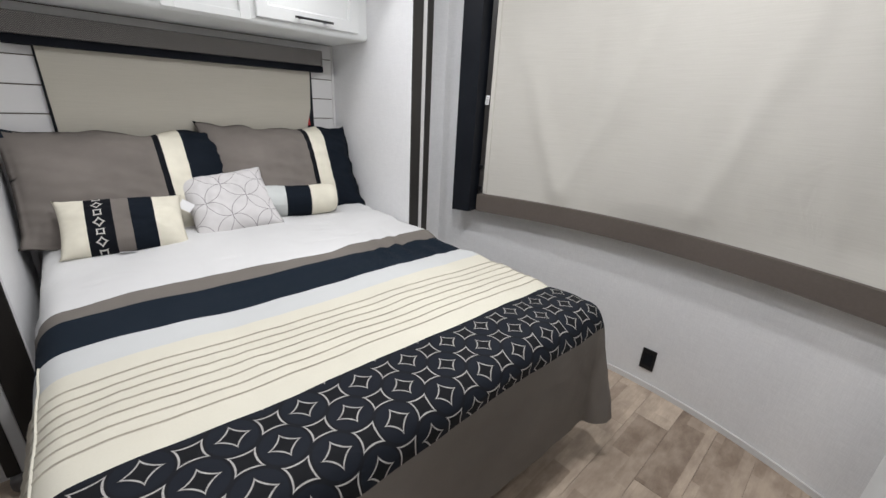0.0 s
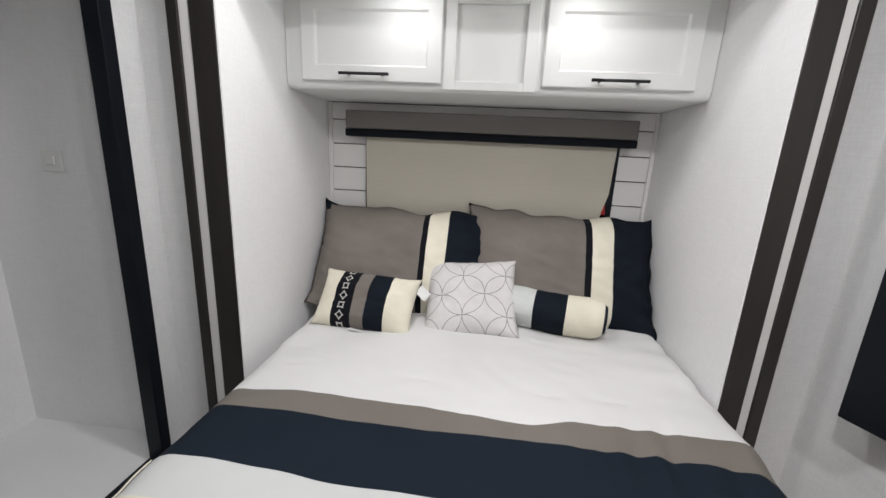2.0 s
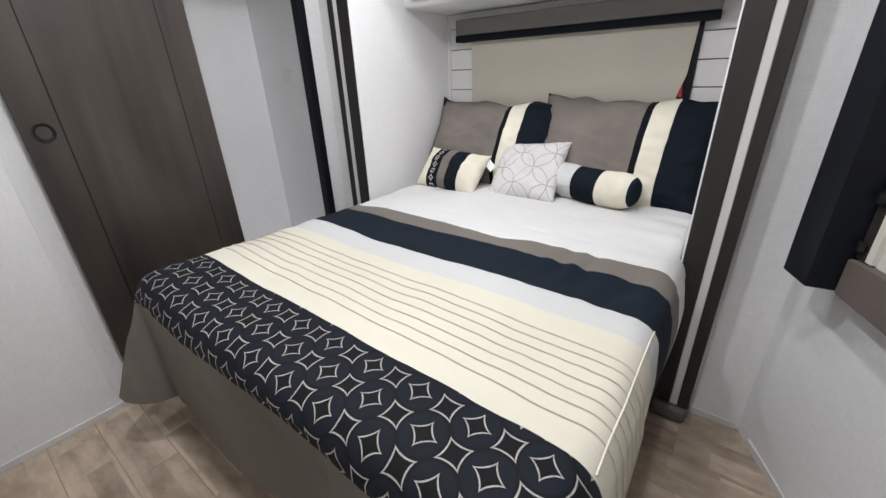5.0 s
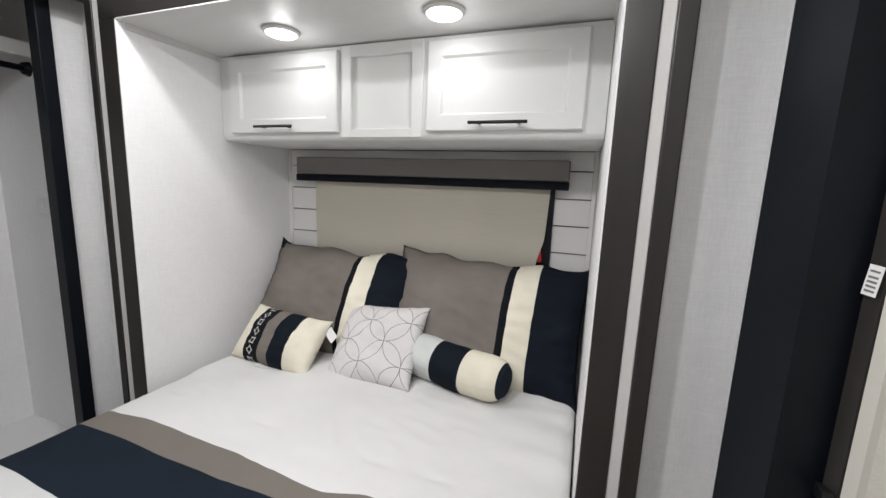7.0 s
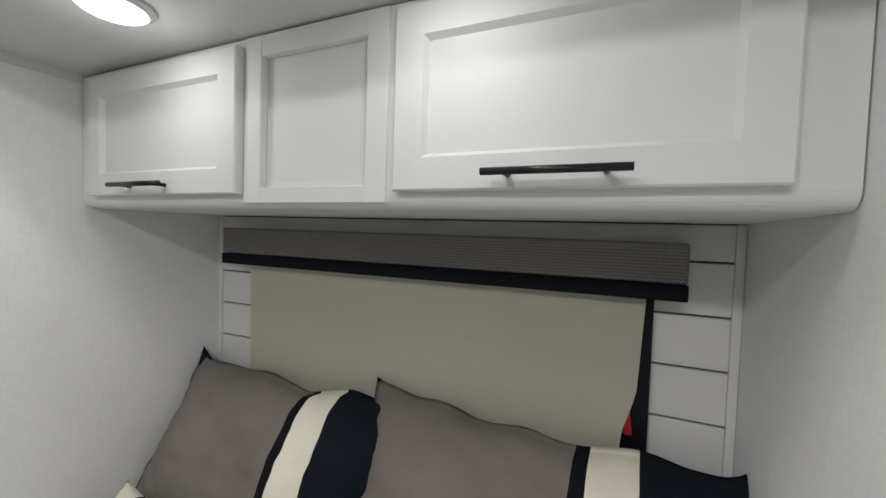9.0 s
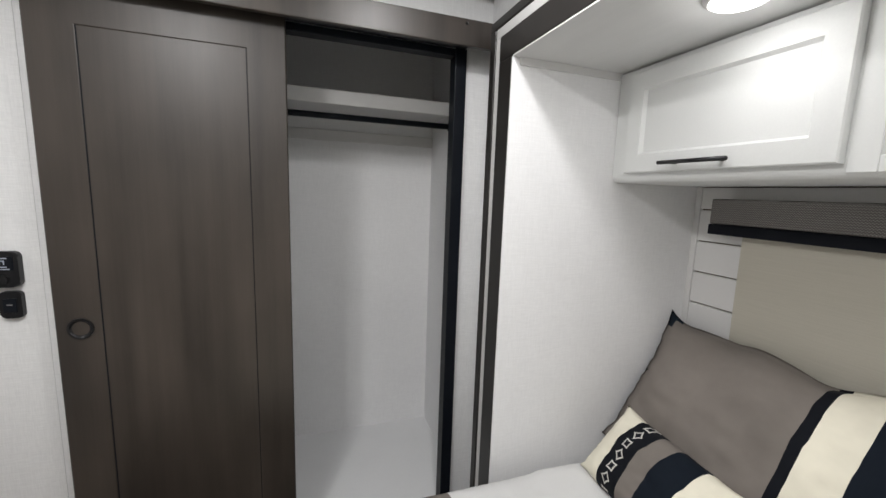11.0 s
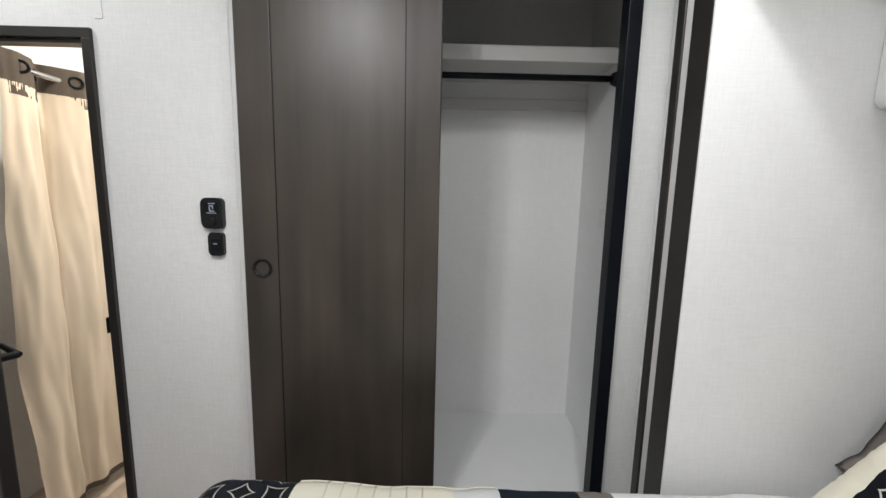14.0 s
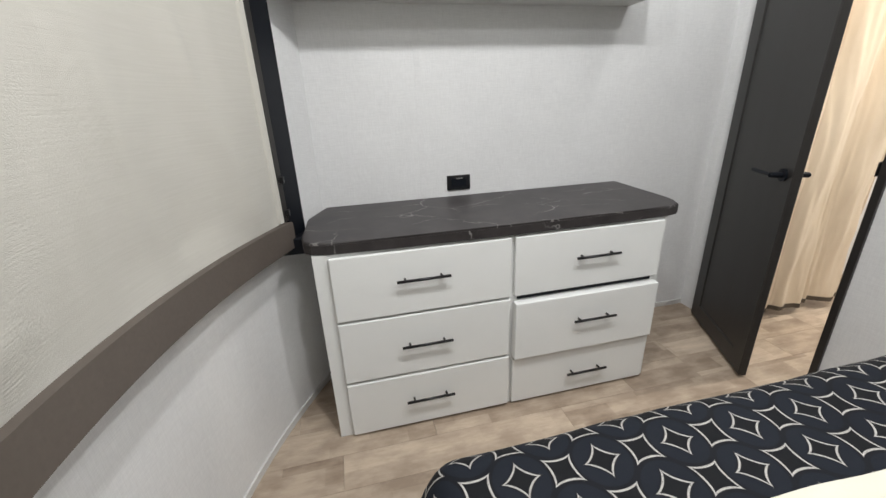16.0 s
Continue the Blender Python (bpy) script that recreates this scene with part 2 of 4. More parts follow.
def wall_covering(name, a, b):
    """Printed vinyl that imitates linen: short threads down and across."""
    m, nt, p = nodes_of(name)
    v = coords(nt)
    down = noise_tex(nt, v, 1.0, 3.0, 0.6, (330, 330, 26))
    across = noise_tex(nt, v, 1.0, 3.0, 0.6, (26, 26, 330))
    soft = noise_tex(nt, v, 2.2, 3.0)
    f = maths(nt, "ADD", maths(nt, "MULTIPLY", maths(nt, "ADD", down, across), 0.35), maths(nt, "MULTIPLY", soft, 0.3))
    nt.links.new(mix(nt, spread(nt, f, 0.38, 0.62), a, b), p.inputs["Base Color"])
    p.inputs["Roughness"].default_value = 0.55
    bump(nt, p, maths(nt, "ADD", down, across), 0.25, 0.0006)
    return m


def stone(name):
    """Dark brown-grey laminate with thin pale veins."""
    m, nt, p = nodes_of(name)
    v = coords(nt)
    warp = nt.nodes.new("ShaderNodeTexNoise")
    warp.inputs["Scale"].default_value, warp.inputs["Detail"].default_value = 4.0, 5.0
    nt.links.new(v, warp.inputs["Vector"])
    add = nt.nodes.new("ShaderNodeMix")
    add.data_type = "VECTOR"
    add.inputs[0].default_value = 0.22
    lie = nt.nodes.new("ShaderNodeMapping")
    lie.inputs["Rotation"].default_value, lie.inputs["Scale"].default_value = (0, 0, 0.25), (0.5, 1.25, 1.0)
    nt.links.new(v, lie.inputs["Vector"])
    nt.links.new(lie.outputs[0], add.inputs[4])
    nt.links.new(warp.outputs["Color"], add.inputs[5])
    vo = nt.nodes.new("ShaderNodeTexVoronoi")
    vo.feature = "DISTANCE_TO_EDGE"
    vo.inputs["Scale"].default_value = 6.0
    nt.links.new(add.outputs[1], vo.inputs["Vector"])
    vein = nt.nodes.new("ShaderNodeMapRange")
    vein.inputs["From Min"].default_value, vein.inputs["From Max"].default_value = 0.012, 0.001
    nt.links.new(vo.outputs["Distance"], vein.inputs["Value"])
    fade = spread(nt, noise_tex(nt, v, 4.5, 3.0), 0.45, 0.62)
    body = mix(nt, spread(nt, noise_tex(nt, v, 7.0, 6.0, 0.65), 0.3, 0.7), (0.022, 0.0195, 0.0198), (0.053, 0.047, 0.047))
    nt.links.new(mix(nt, maths(nt, "MULTIPLY", vein.outputs["Result"], fade), body, (0.36, 0.345, 0.335)), p.inputs["Base Color"])
    p.inputs["Roughness"].default_value = 0.42
    p.inputs["Specular IOR Level"].default_value = 0.35
    return m


def mesh_fabric(name):
    """Open basket weave in grey and beige threads."""
    m, nt, p = nodes_of(name)
    v = coords(nt)
    sep = nt.nodes.new("ShaderNodeSeparateXYZ")
    nt.links.new(v, sep.inputs[0])
    k = 2 * math.pi / 0.0068
    row = maths(nt, "FLOOR", maths(nt, "DIVIDE", maths(nt, "ADD", sep.outputs[2], sep.outputs[1]), 0.0034))
    shift = maths(nt, "MULTIPLY", maths(nt, "MODULO", row, 2.0), math.pi)
    sx = maths(nt, "SINE", maths(nt, "ADD", maths(nt, "MULTIPLY", sep.outputs[0], k), shift))
    sz = maths(nt, "ABSOLUTE", maths(nt, "SINE", maths(nt, "MULTIPLY", maths(nt, "ADD", sep.outputs[2], sep.outputs[1]), k / 2)))
    f = maths(nt, "MULTIPLY", spread(nt, sx, -0.2, 0.6), spread(nt, sz, 0.2, 0.7))
    nt.links.new(mix(nt, f, (0.12, 0.11, 0.105), (0.32, 0.305, 0.29)), p.inputs["Base Color"])
    p.inputs["Roughness"].default_value = 0.8
    bump(nt, p, f, 0.6, 0.0015)
    return m


def laminate(name, a, b, rough=0.45, spec=0.3):
    """Wood-print laminate: broad soft bands, streaks and fine pores along z."""
    m, nt, p = nodes_of(name)
    v = coords(nt)
    bands = noise_tex(nt, v, 1.0, 2.0, 0.5, (9, 9, 0.5))
    cloud = noise_tex(nt, v, 4.5, 3.0, 0.5, (1, 1, 0.5))
    streak = noise_tex(nt, v, 1.0, 5.0, 0.65, (34, 34, 1.1))
    pores = noise_tex(nt, v, 1.0, 3.0, 0.6, (520, 520, 16))
    f = maths(nt, "ADD", maths(nt, "MULTIPLY", bands, 0.36), maths(nt, "MULTIPLY", cloud, 0.36))
    f = maths(nt, "ADD", f, maths(nt, "ADD", maths(nt, "MULTIPLY", streak, 0.2), maths(nt, "MULTIPLY", pores, 0.08)))
    nt.links.new(mix(nt, spread(nt, f, 0.36, 0.64), a, b), p.inputs["Base Color"])
    nt.links.new(maths(nt, "ADD", maths(nt, "MULTIPLY", streak, 0.12), rough - 0.06), p.inputs["Roughness"])
    p.inputs["Specular IOR Level"].default_value = spec
    bump(nt, p, pores, 0.12, 0.0006)
    return m


def glowing(name, colour, strength):
    m, nt, p = nodes_of(name)
    p.inputs["Base Color"].default_value = (0.3, 0.3, 0.3, 1)
    p.inputs["Emission Color"].default_value = (*colour, 1)
    p.inputs["Emission Strength"].default_value = strength
    return m


M_WALL = wall_covering("linen_wall_vinyl", (0.665, 0.667, 0.67), (0.77, 0.772, 0.775))
# Same vinyl, coloured lighter to brighten the alcove and closet walls.
M_WALL_LIT = wall_covering("linen_wall_vinyl_lit", (0.76, 0.76, 0.765), (0.84, 0.84, 0.845))
M_CEIL = surface("ceiling_vinyl", (0.64, 0.64, 0.63), (0.70, 0.70, 0.69), 3, 180, 0.42, 0.25, (1, 6, 1))
M_PAINT = surface("white_cabinet_paint", (0.735, 0.745, 0.735), (0.785, 0.795, 0.785), 2.5, 240, 0.55, 0.06, spec=0.3)
M_TRIM_WHITE = surface("white_trim", (0.58, 0.575, 0.565), (0.64, 0.635, 0.625), 4, 200, 0.45, 0.08)
M_SHIPLAP = surface("white_shiplap_board", (0.66, 0.65, 0.64), (0.72, 0.71, 0.70), 3, 160, 0.5, 0.12, (0.4, 3, 3))
M_WOOD = laminate("dark_grey_brown_wood", (0.0185, 0.0146, 0.0120), (0.062, 0.0497, 0.0410), 0.39, 0.55)
M_TRIM = surface("dark_slide_trim", (0.0155, 0.0138, 0.0127), (0.025, 0.0222, 0.0205), 3, 60, 0.4, 0.1, (6, 6, 0.5), spec=0.5)
M_DOOR = surface("charcoal_brown_door", (0.0155, 0.014, 0.0132), (0.0235, 0.021, 0.0196), 2.5, 40, 0.42, 0.12, (5, 5, 0.5), spec=0.5)
M_RAIL = surface("taupe_window_rail", (0.088, 0.072, 0.061), (0.118, 0.098, 0.084), 2, 90, 0.6, 0.1)
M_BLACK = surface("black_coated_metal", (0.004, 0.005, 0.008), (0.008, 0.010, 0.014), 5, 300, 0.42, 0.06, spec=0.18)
M_PLASTIC = surface("black_plastic", (0.008, 0.008, 0.009), (0.010, 0.010, 0.011), 6, 300, 0.3, 0.05, spec=0.3)
M_METAL = surface("dark_brushed_handle", (0.022, 0.022, 0.024), (0.04, 0.04, 0.042), 8, 400, 0.3, 0.1, metal=0.7)
M_STONE = stone("veined_laminate")
M_MESH = mesh_fabric("basket_weave")
M_PLANK = planks_material("weathered_oak_vinyl")
M_SUB = surface("subfloor", (0.13, 0.10, 0.075), (0.17, 0.13, 0.10), 4, 90, 0.8, 0.2)
M_SHADE = woven("beige_linen_shade", (0.50, 0.483, 0.436), (0.585, 0.566, 0.52), 0.0022, 0.5, 0.85, 0.1, 1.5, slub=0.55)
M_SHADE_BACK = woven("greige_linen_shade", (0.44, 0.415, 0.35), (0.52, 0.49, 0.42), 0.0022, 0.4, 0.85, 0.1, 1.5, slub=0.5)
M_TAUPE = woven("taupe_cotton", (0.150, 0.134, 0.118), (0.190, 0.172, 0.153))
M_NAVY = woven("navy_cotton", (0.006, 0.0115, 0.019), (0.010, 0.016, 0.026))
M_BAND = woven("black_binding", (0.005, 0.006, 0.009), (0.008, 0.009, 0.013))
M_CREAM = woven("cream_cotton", (0.585, 0.557, 0.467), (0.65, 0.622, 0.527))
M_WHITE = woven("white_cotton", (0.62, 0.618, 0.612), (0.69, 0.688, 0.682))
M_PALE = woven("pale_grey_cotton", (0.50, 0.51, 0.505), (0.57, 0.58, 0.575))
M_STITCH = embroidered("embroidered_navy")
M_CIRCLES = circled("circle_print", (0.62, 0.60, 0.595), (0.09, 0.078, 0.082), 0.128, 0.0015)
TAUPE, NAVY, CREAM, PALE, INK = (0.188, 0.167, 0.150), (0.0055, 0.0092, 0.0155), (0.76, 0.72, 0.60), (0.58, 0.60, 0.585), (0.005, 0.006, 0.009)
M_SHAM = striped("sham_stripes", [(0.612, TAUPE), (0.641, INK), (0.752, CREAM), (1.0, NAVY)])
M_SHAM_WIDE = striped("sham_stripes_wide", [(0.622, TAUPE), (0.658, INK), (0.771, CREAM), (1.0, NAVY)])
M_LUMBAR = striped("lumbar_stripes", [(0.213, CREAM), (0.415, INK), (0.548, TAUPE), (0.742, NAVY), (1.0, CREAM)], ((0.213, 0.415), 0.2, 0.415))
M_BOLSTER = striped("bolster_stripes", [(0.335, PALE), (0.645, NAVY), (1.0, CREAM)])
M_CURTAIN = woven("cream_curtain", (0.66, 0.555, 0.43), (0.76, 0.655, 0.515), 0.003, 0.4, 0.9, 0.2, 3)
M_CURTAIN_TOP = woven("brown_curtain_header", (0.085, 0.068, 0.055), (0.12, 0.10, 0.08), 0.003, 0.4)
M_PANE = surface("night_window_glass", (0.006, 0.007, 0.009), (0.01, 0.011, 0.013), 2, 50, 0.06, 0.0)
M_RED = surface("red_plastic", (0.35, 0.012, 0.015), (0.45, 0.02, 0.02), 6, 200, 0.4, 0.05)
M_LABEL = surface("white_paper", (0.75, 0.75, 0.75), (0.82, 0.82, 0.82), 6, 200, 0.7, 0.05)
M_INK = surface("grey_ink", (0.12, 0.12, 0.12), (0.2, 0.2, 0.2), 6, 200, 0.7, 0.05)
M_CLOSET = surface("closet_floor_vinyl", (0.64, 0.645, 0.65), (0.71, 0.715, 0.72), 2, 200, 0.35, 0.06)
M_LIP = surface("grey_slide_lip", (0.07, 0.065, 0.062), (0.1, 0.093, 0.09), 4, 120, 0.5, 0.1)
M_GLOW = glowing("led_diffuser", (1.0, 0.98, 0.95), 5.0)
M_SCREEN = glowing("lit_display", (0.35, 0.55, 1.0), 0.12)
M_CHROME = surface("polished_steel", (0.55, 0.55, 0.55), (0.62, 0.62, 0.62), 4, 300, 0.2, 0.02, metal=1.0)


# ---- building helpers ----
def place_of(ob):
    m = ob.matrix_basis.copy()
    while ob.parent:
        m = ob.matrix_parent_inverse @ m
        ob = ob.parent
        m = ob.matrix_basis @ m
    return m


def finish(name, bm, material, smooth=False, origin=None):
    bmesh.ops.recalc_face_normals(bm, faces=bm.faces)
    vs = np.array([v.co for v in bm.verts])
    c = Vector(origin) if origin else Vector(((vs.min(0) + vs.max(0)) / 2).tolist())
    bmesh.ops.translate(bm, verts=bm.verts, vec=-c)
    me = bpy.data.meshes.new(name)
    bm.to_mesh(me)
    bm.free()
    if smooth:
        me.polygons.foreach_set("use_smooth", [True] * len(me.polygons))
    me.materials.append(material)
    ob = new(name, me)
    ob.location = c
    return ob


def part(name, bm, material, parent, label="", smooth=False, origin=None):
    ob = finish(name, bm, material, smooth, origin)
    ob.parent = parent
    ob.matrix_parent_inverse = place_of(parent).inverted()
    if label:
        ob["label"] = label
    return ob


def thing(name, at, label, category, group=""):
    ob = new(name)
    ob.location = at
    ob.empty_display_size = 0.05
    return tagged(ob, label, category, group)


def solid(name, bm, material, label, category, group="", kind="", smooth=False):
    return tagged(finish(name, bm, material, smooth), label, category, group, kind)


def box(x0, x1, y0, y1, z0, z1, bevel=0.0, into=None, segments=2):
    bm = bmesh.new()
    bmesh.ops.create_cube(bm, size=1.0)
    for v in bm.verts:
        v.co = Vector(((x0 + x1) / 2 + v.co.x * (x1 - x0), (y0 + y1) / 2 + v.co.y * (y1 - y0), (z0 + z1) / 2 + v.co.z * (z1 - z0)))
    if bevel:
        bmesh.ops.bevel(bm, geom=bm.edges[:], offset=bevel, segments=segments, affect="EDGES", profile=0.5)
    return merged(into, bm)


def merged(into, bm):
    if into is None:
        return bm
    me = bpy.data.meshes.new("tmp")
    bm.to_mesh(me)
    bm.free()
    into.from_mesh(me)
    bpy.data.meshes.remove(me)
    return into


def rod(a, b, r, into=None, sides=16, r2=None):
    a, b = Vector(a), Vector(b)
    bm = bmesh.new()
    bmesh.ops.create_cone(bm, cap_ends=True, segments=sides, radius1=r, radius2=r if r2 is None else r2, depth=(b - a).length)
    turn = (b - a).to_track_quat("Z", "Y").to_matrix().to_4x4()
    bmesh.ops.transform(bm, matrix=Matrix.Translation((a + b) / 2) @ turn, verts=bm.verts)
    return merged(into, bm)


def prism(outline, z0, z1, bevel=0.0, into=None):
    """A flat outline of (x, y), raised from z0 to z1."""
    bm = bmesh.new()
    low = [bm.verts.new((x, y, z0)) for x, y in outline]
    high = [bm.verts.new((x, y, z1)) for x, y in outline]
    n = len(outline)
    bm.faces.new(low[::-1])
    top = bm.faces.new(high)
    for i in range(n):
        bm.faces.new((low[i], low[(i + 1) % n], high[(i + 1) % n], high[i]))
    if bevel:
        edges = [e for e in bm.edges if (e.verts[0] in low) == (e.verts[1] in low)]
        bmesh.ops.bevel(bm, geom=edges, offset=bevel, segments=3, affect="EDGES", profile=0.5)
    return merged(into, bm)


def sheet(nu, nv, place, uv=None, unit=False, into=None):
    """A grid surface: place(i, j) for i, j from 0 to 1; uv gives the map in metres."""
    bm = bmesh.new() if into is None else into
    l1 = bm.loops.layers.uv.get("UVMap") or bm.loops.layers.uv.new("UVMap")
    l2 = (bm.loops.layers.uv.get("unit") or bm.loops.layers.uv.new("unit")) if unit else None
    vs = [[bm.verts.new(place(i / nu, j / nv)) for j in range(nv + 1)] for i in range(nu + 1)]
    for i in range(nu):
        for j in range(nv):
            f = bm.faces.new((vs[i][j], vs[i + 1][j], vs[i + 1][j + 1], vs[i][j + 1]))
            for lp, (a, b) in zip(f.loops, ((i, j), (i + 1, j), (i + 1, j + 1), (i, j + 1))):
                lp[l1].uv = uv(a / nu, b / nv) if uv else (a / nu, b / nv)
                if l2:
                    lp[l2].uv = (a / nu, b / nv)
    return bm


def framed_panel(x0, x1, z0, z1, y, thick, border, sink, chamfer=0.006, into=None):
    """A shaker door as one mesh that faces -y: a frame with a recessed panel and a chamfer between them. y is its face."""
    bm = bmesh.new()

    def ring(d, yy):
        return [bm.verts.new(p) for p in ((x0 + d, yy, z0 + d), (x1 - d, yy, z0 + d), (x1 - d, yy, z1 - d), (x0 + d, yy, z1 - d))]

    e = 0.003
    rings = [ring(0, y + thick), ring(0, y + e), ring(e, y), ring(border, y), ring(border + chamfer, y + sink)]
    bm.faces.new(rings[0])
    for a, b in zip(rings, rings[1:]):
        for i in range(4):
            bm.faces.new((a[i], a[(i + 1) % 4], b[(i + 1) % 4], b[i]))
    bm.faces.new(rings[-1])
    return merged(into, bm)


def tile(x0, x1, y0, y1, z0, z1, r, soft):
    """A plate against a wall that faces +x, with corners rounded by r and a softened front."""
    pts = []
    for cy, cz, a0 in ((y1 - r, z1 - r, 0), (y0 + r, z1 - r, 90), (y0 + r, z0 + r, 180), (y1 - r, z0 + r, 270)):
        pts += [(cy + r * math.cos(radians(a0 + 15 * k)), cz + r * math.sin(radians(a0 + 15 * k))) for k in range(7)]
    bm = prism(pts, x0, x1)
    top = [f for f in bm.faces if all(v.co.z > x1 - 1e-6 for v in f.verts)]
    bmesh.ops.bevel(bm, geom=list({e for f in top for e in f.edges}), offset=soft, segments=3, affect="EDGES", profile=0.5)
    for v in bm.verts:
        v.co = Vector((v.co.z, v.co.x, v.co.y))
    return bm


def turned(bm, m):
    bmesh.ops.transform(bm, matrix=m, verts=bm.verts)
    return bm


def bar_pull(a, b, out, r=0.0055):
    """A round bar with two posts, as one mesh: from a to b, standing off its door along out."""
    a, b, out = Vector(a), Vector(b), Vector(out)
    bm = rod(a, b, r)
    for k in (0.16, 0.84):
        p = a.lerp(b, k)
        rod(p, p - out, r * 0.8, bm, 12)
    return bm


def nose(y):
    """Where the bowed front wall stands."""
    return 2.61 - 0.235 * (y - 1.24) ** 2


# ---- the setting ----
SOUTH, NORTH, WEST = -0.125, 2.44, 0.08
SL, SR, BACK = 0.404, 1.962, 3.15
HALL_END = -2.2

floor = tagged(finish("floor", box(HALL_END - 0.1, 2.75, SOUTH - 0.05, 3.2, -0.06, -0.008), M_SUB), "plank floor of pale weathered oak vinyl", "floor", kind="structure")

bm = box(WEST - 0.04, WEST, SOUTH, 0.02, 0, CEILING)
box(WEST - 0.04, WEST, 0.02, 0.635, 1.87, CEILING, into=bm)
box(WEST - 0.04, WEST, 0.635, 1.15, 0, CEILING, into=bm)
box(WEST - 0.04, WEST, 1.15, 2.335, 0, 0.24, into=bm)
box(WEST - 0.04, WEST, 1.15, 2.335, 2.10, CEILING, into=bm)
box(WEST - 0.04, WEST, 2.335, 2.47, 0, CEILING, into=bm)
wall_west = solid("wall_west", bm, M_WALL, "white linen-textured wall with a doorway and closet opening", "wall", kind="structure")

bm = box(HALL_END, 2.75, SOUTH - 0.05, SOUTH, 0, CEILING)
solid("wall_south", bm, M_WALL, "white linen-textured wall behind the dresser", "wall", kind="structure")

bm = box(WEST, 0.29, NORTH, NORTH + 0.05, 0, CEILING)
box(2.06, 2.75, NORTH, NORTH + 0.05, 0, CEILING, into=bm)
box(0.29, 2.06, NORTH, NORTH + 0.05, 2.09, CEILING, into=bm)
solid("wall_north", bm, M_WALL, "white linen-textured wall around the bed slide-out", "wall", kind="structure")

ys = [SOUTH + (NORTH - SOUTH) * i / 40 for i in range(41)]
solid("wall_east", prism([(nose(y), y) for y in ys] + [(nose(y) + 0.05, y) for y in ys[::-1]], 0, CEILING), M_WALL,
      "bowed white front wall below the wide window", "wall", kind="structure", smooth=False)

solid("ceiling", box(HALL_END - 0.1, 2.75, SOUTH - 0.05, NORTH + 0.05, CEILING, CEILING + 0.05), M_CEIL, "off-white vinyl ceiling", "ceiling", kind="structure")
solid("wall_hall_end", box(HALL_END - 0.05, HALL_END, SOUTH, 1.1, 0, CEILING), M_WALL, "white wall at the hallway's end", "wall", kind="structure")
solid("wall_hall_north", box(HALL_END, WEST - 0.04, 1.06, 1.10, 0, CEILING), M_WALL, "white hallway wall", "wall", kind="structure")

# Bed slide-out: its side walls, rear wall, ceiling and floor.
solid("wall_slide_west", box(SL - 0.005, SL, 2.356, 2.452, 0.071, SLIDE_CEILING, into=box(SL - 0.04, SL, 2.452, BACK + 0.04, 0.02, SLIDE_CEILING + 0.04)), M_WALL_LIT, "white side wall of the bed alcove", "wall", kind="structure")
solid("wall_slide_east", box(SR, SR + 0.005, 2.356, 2.452, 0.071, SLIDE_CEILING, into=box(SR, SR + 0.04, 2.452, BACK + 0.04, 0.02, SLIDE_CEILING + 0.04)), M_WALL_LIT, "white side wall of the bed alcove", "wall", kind="structure")
solid("ceiling_slide", box(SL, SR, 2.356, 2.452, SLIDE_CEILING, SLIDE_CEILING + 0.004, into=box(SL, SR, 2.452, BACK + 0.04, SLIDE_CEILING, SLIDE_CEILING + 0.04)), M_CEIL, "off-white ceiling of the bed alcove", "ceiling", kind="structure")
solid("floor_slide", box(SL, SR, 2.375, BACK, 0.0, 0.07), M_LIP, "raised grey floor of the bed alcove", "floor", kind="structure")

wall_back = solid("wall_back", box(SL, SR, BACK + 0.012, BACK + 0.05, 0.07, SLIDE_CEILING), M_SUB, "white shiplap headboard wall", "wall", kind="structure")

# Closet: rear, sides, floor.
solid("wall_closet_back", box(-0.64, -0.60, 1.10, 2.47, 0, CEILING), M_WALL_LIT, "white rear wall of the closet", "wall", kind="structure")
solid("wall_closet_north", box(-0.60, WEST - 0.04, 2.43, 2.47, 0, CEILING), M_WALL_LIT, "white side wall of the closet", "wall", kind="structure")
solid("closet_floor", box(-0.60, WEST - 0.04, 1.10, 2.43, 0.20, 0.265), M_CLOSET, "white raised closet floor", "floor", kind="structure")

# Ceiling moulding, baseboards.
bm = box(WEST, WEST + 0.008, SOUTH, NORTH, CEILING - 0.024, CEILING)
box(WEST + 0.008, nose(NORTH) - 0.01, NORTH - 0.008, NORTH, CEILING - 0.024, CEILING, into=bm)
box(SL, SL + 0.006, 2.38, 2.745, SLIDE_CEILING - 0.022, SLIDE_CEILING, into=bm)
box(SR - 0.006, SR, 2.38, 2.745, SLIDE_CEILING - 0.022, SLIDE_CEILING, into=bm)
solid("trim_ceiling", bm, M_TRIM_WHITE, "thin white moulding along the ceilings", "moulding", kind="structure")
bm = box(WEST, WEST + 0.008, 0.665, 2.40, 0, 0.03, 0.002)
box(WEST, 2.16, SOUTH, SOUTH + 0.008, 0, 0.03, 0.002, into=bm)
box(2.105, nose(NORTH) - 0.01, NORTH - 0.008, NORTH, 0, 0.03, 0.002, into=bm)
prism([(nose(y) - 0.008, y) for y in ys[1:-1]] + [(nose(y), y) for y in ys[-2:0:-1]], 0, 0.03, into=bm)
solid("baseboard", bm, M_TRIM_WHITE, "thin white baseboard", "baseboard", kind="structure")
bm = box(WEST, WEST + 0.002, 0.667, 0.692, 1.93, CEILING - 0.024)
box(WEST, WEST + 0.002, 1.665, 1.69, 2.165, CEILING - 0.024, into=bm)
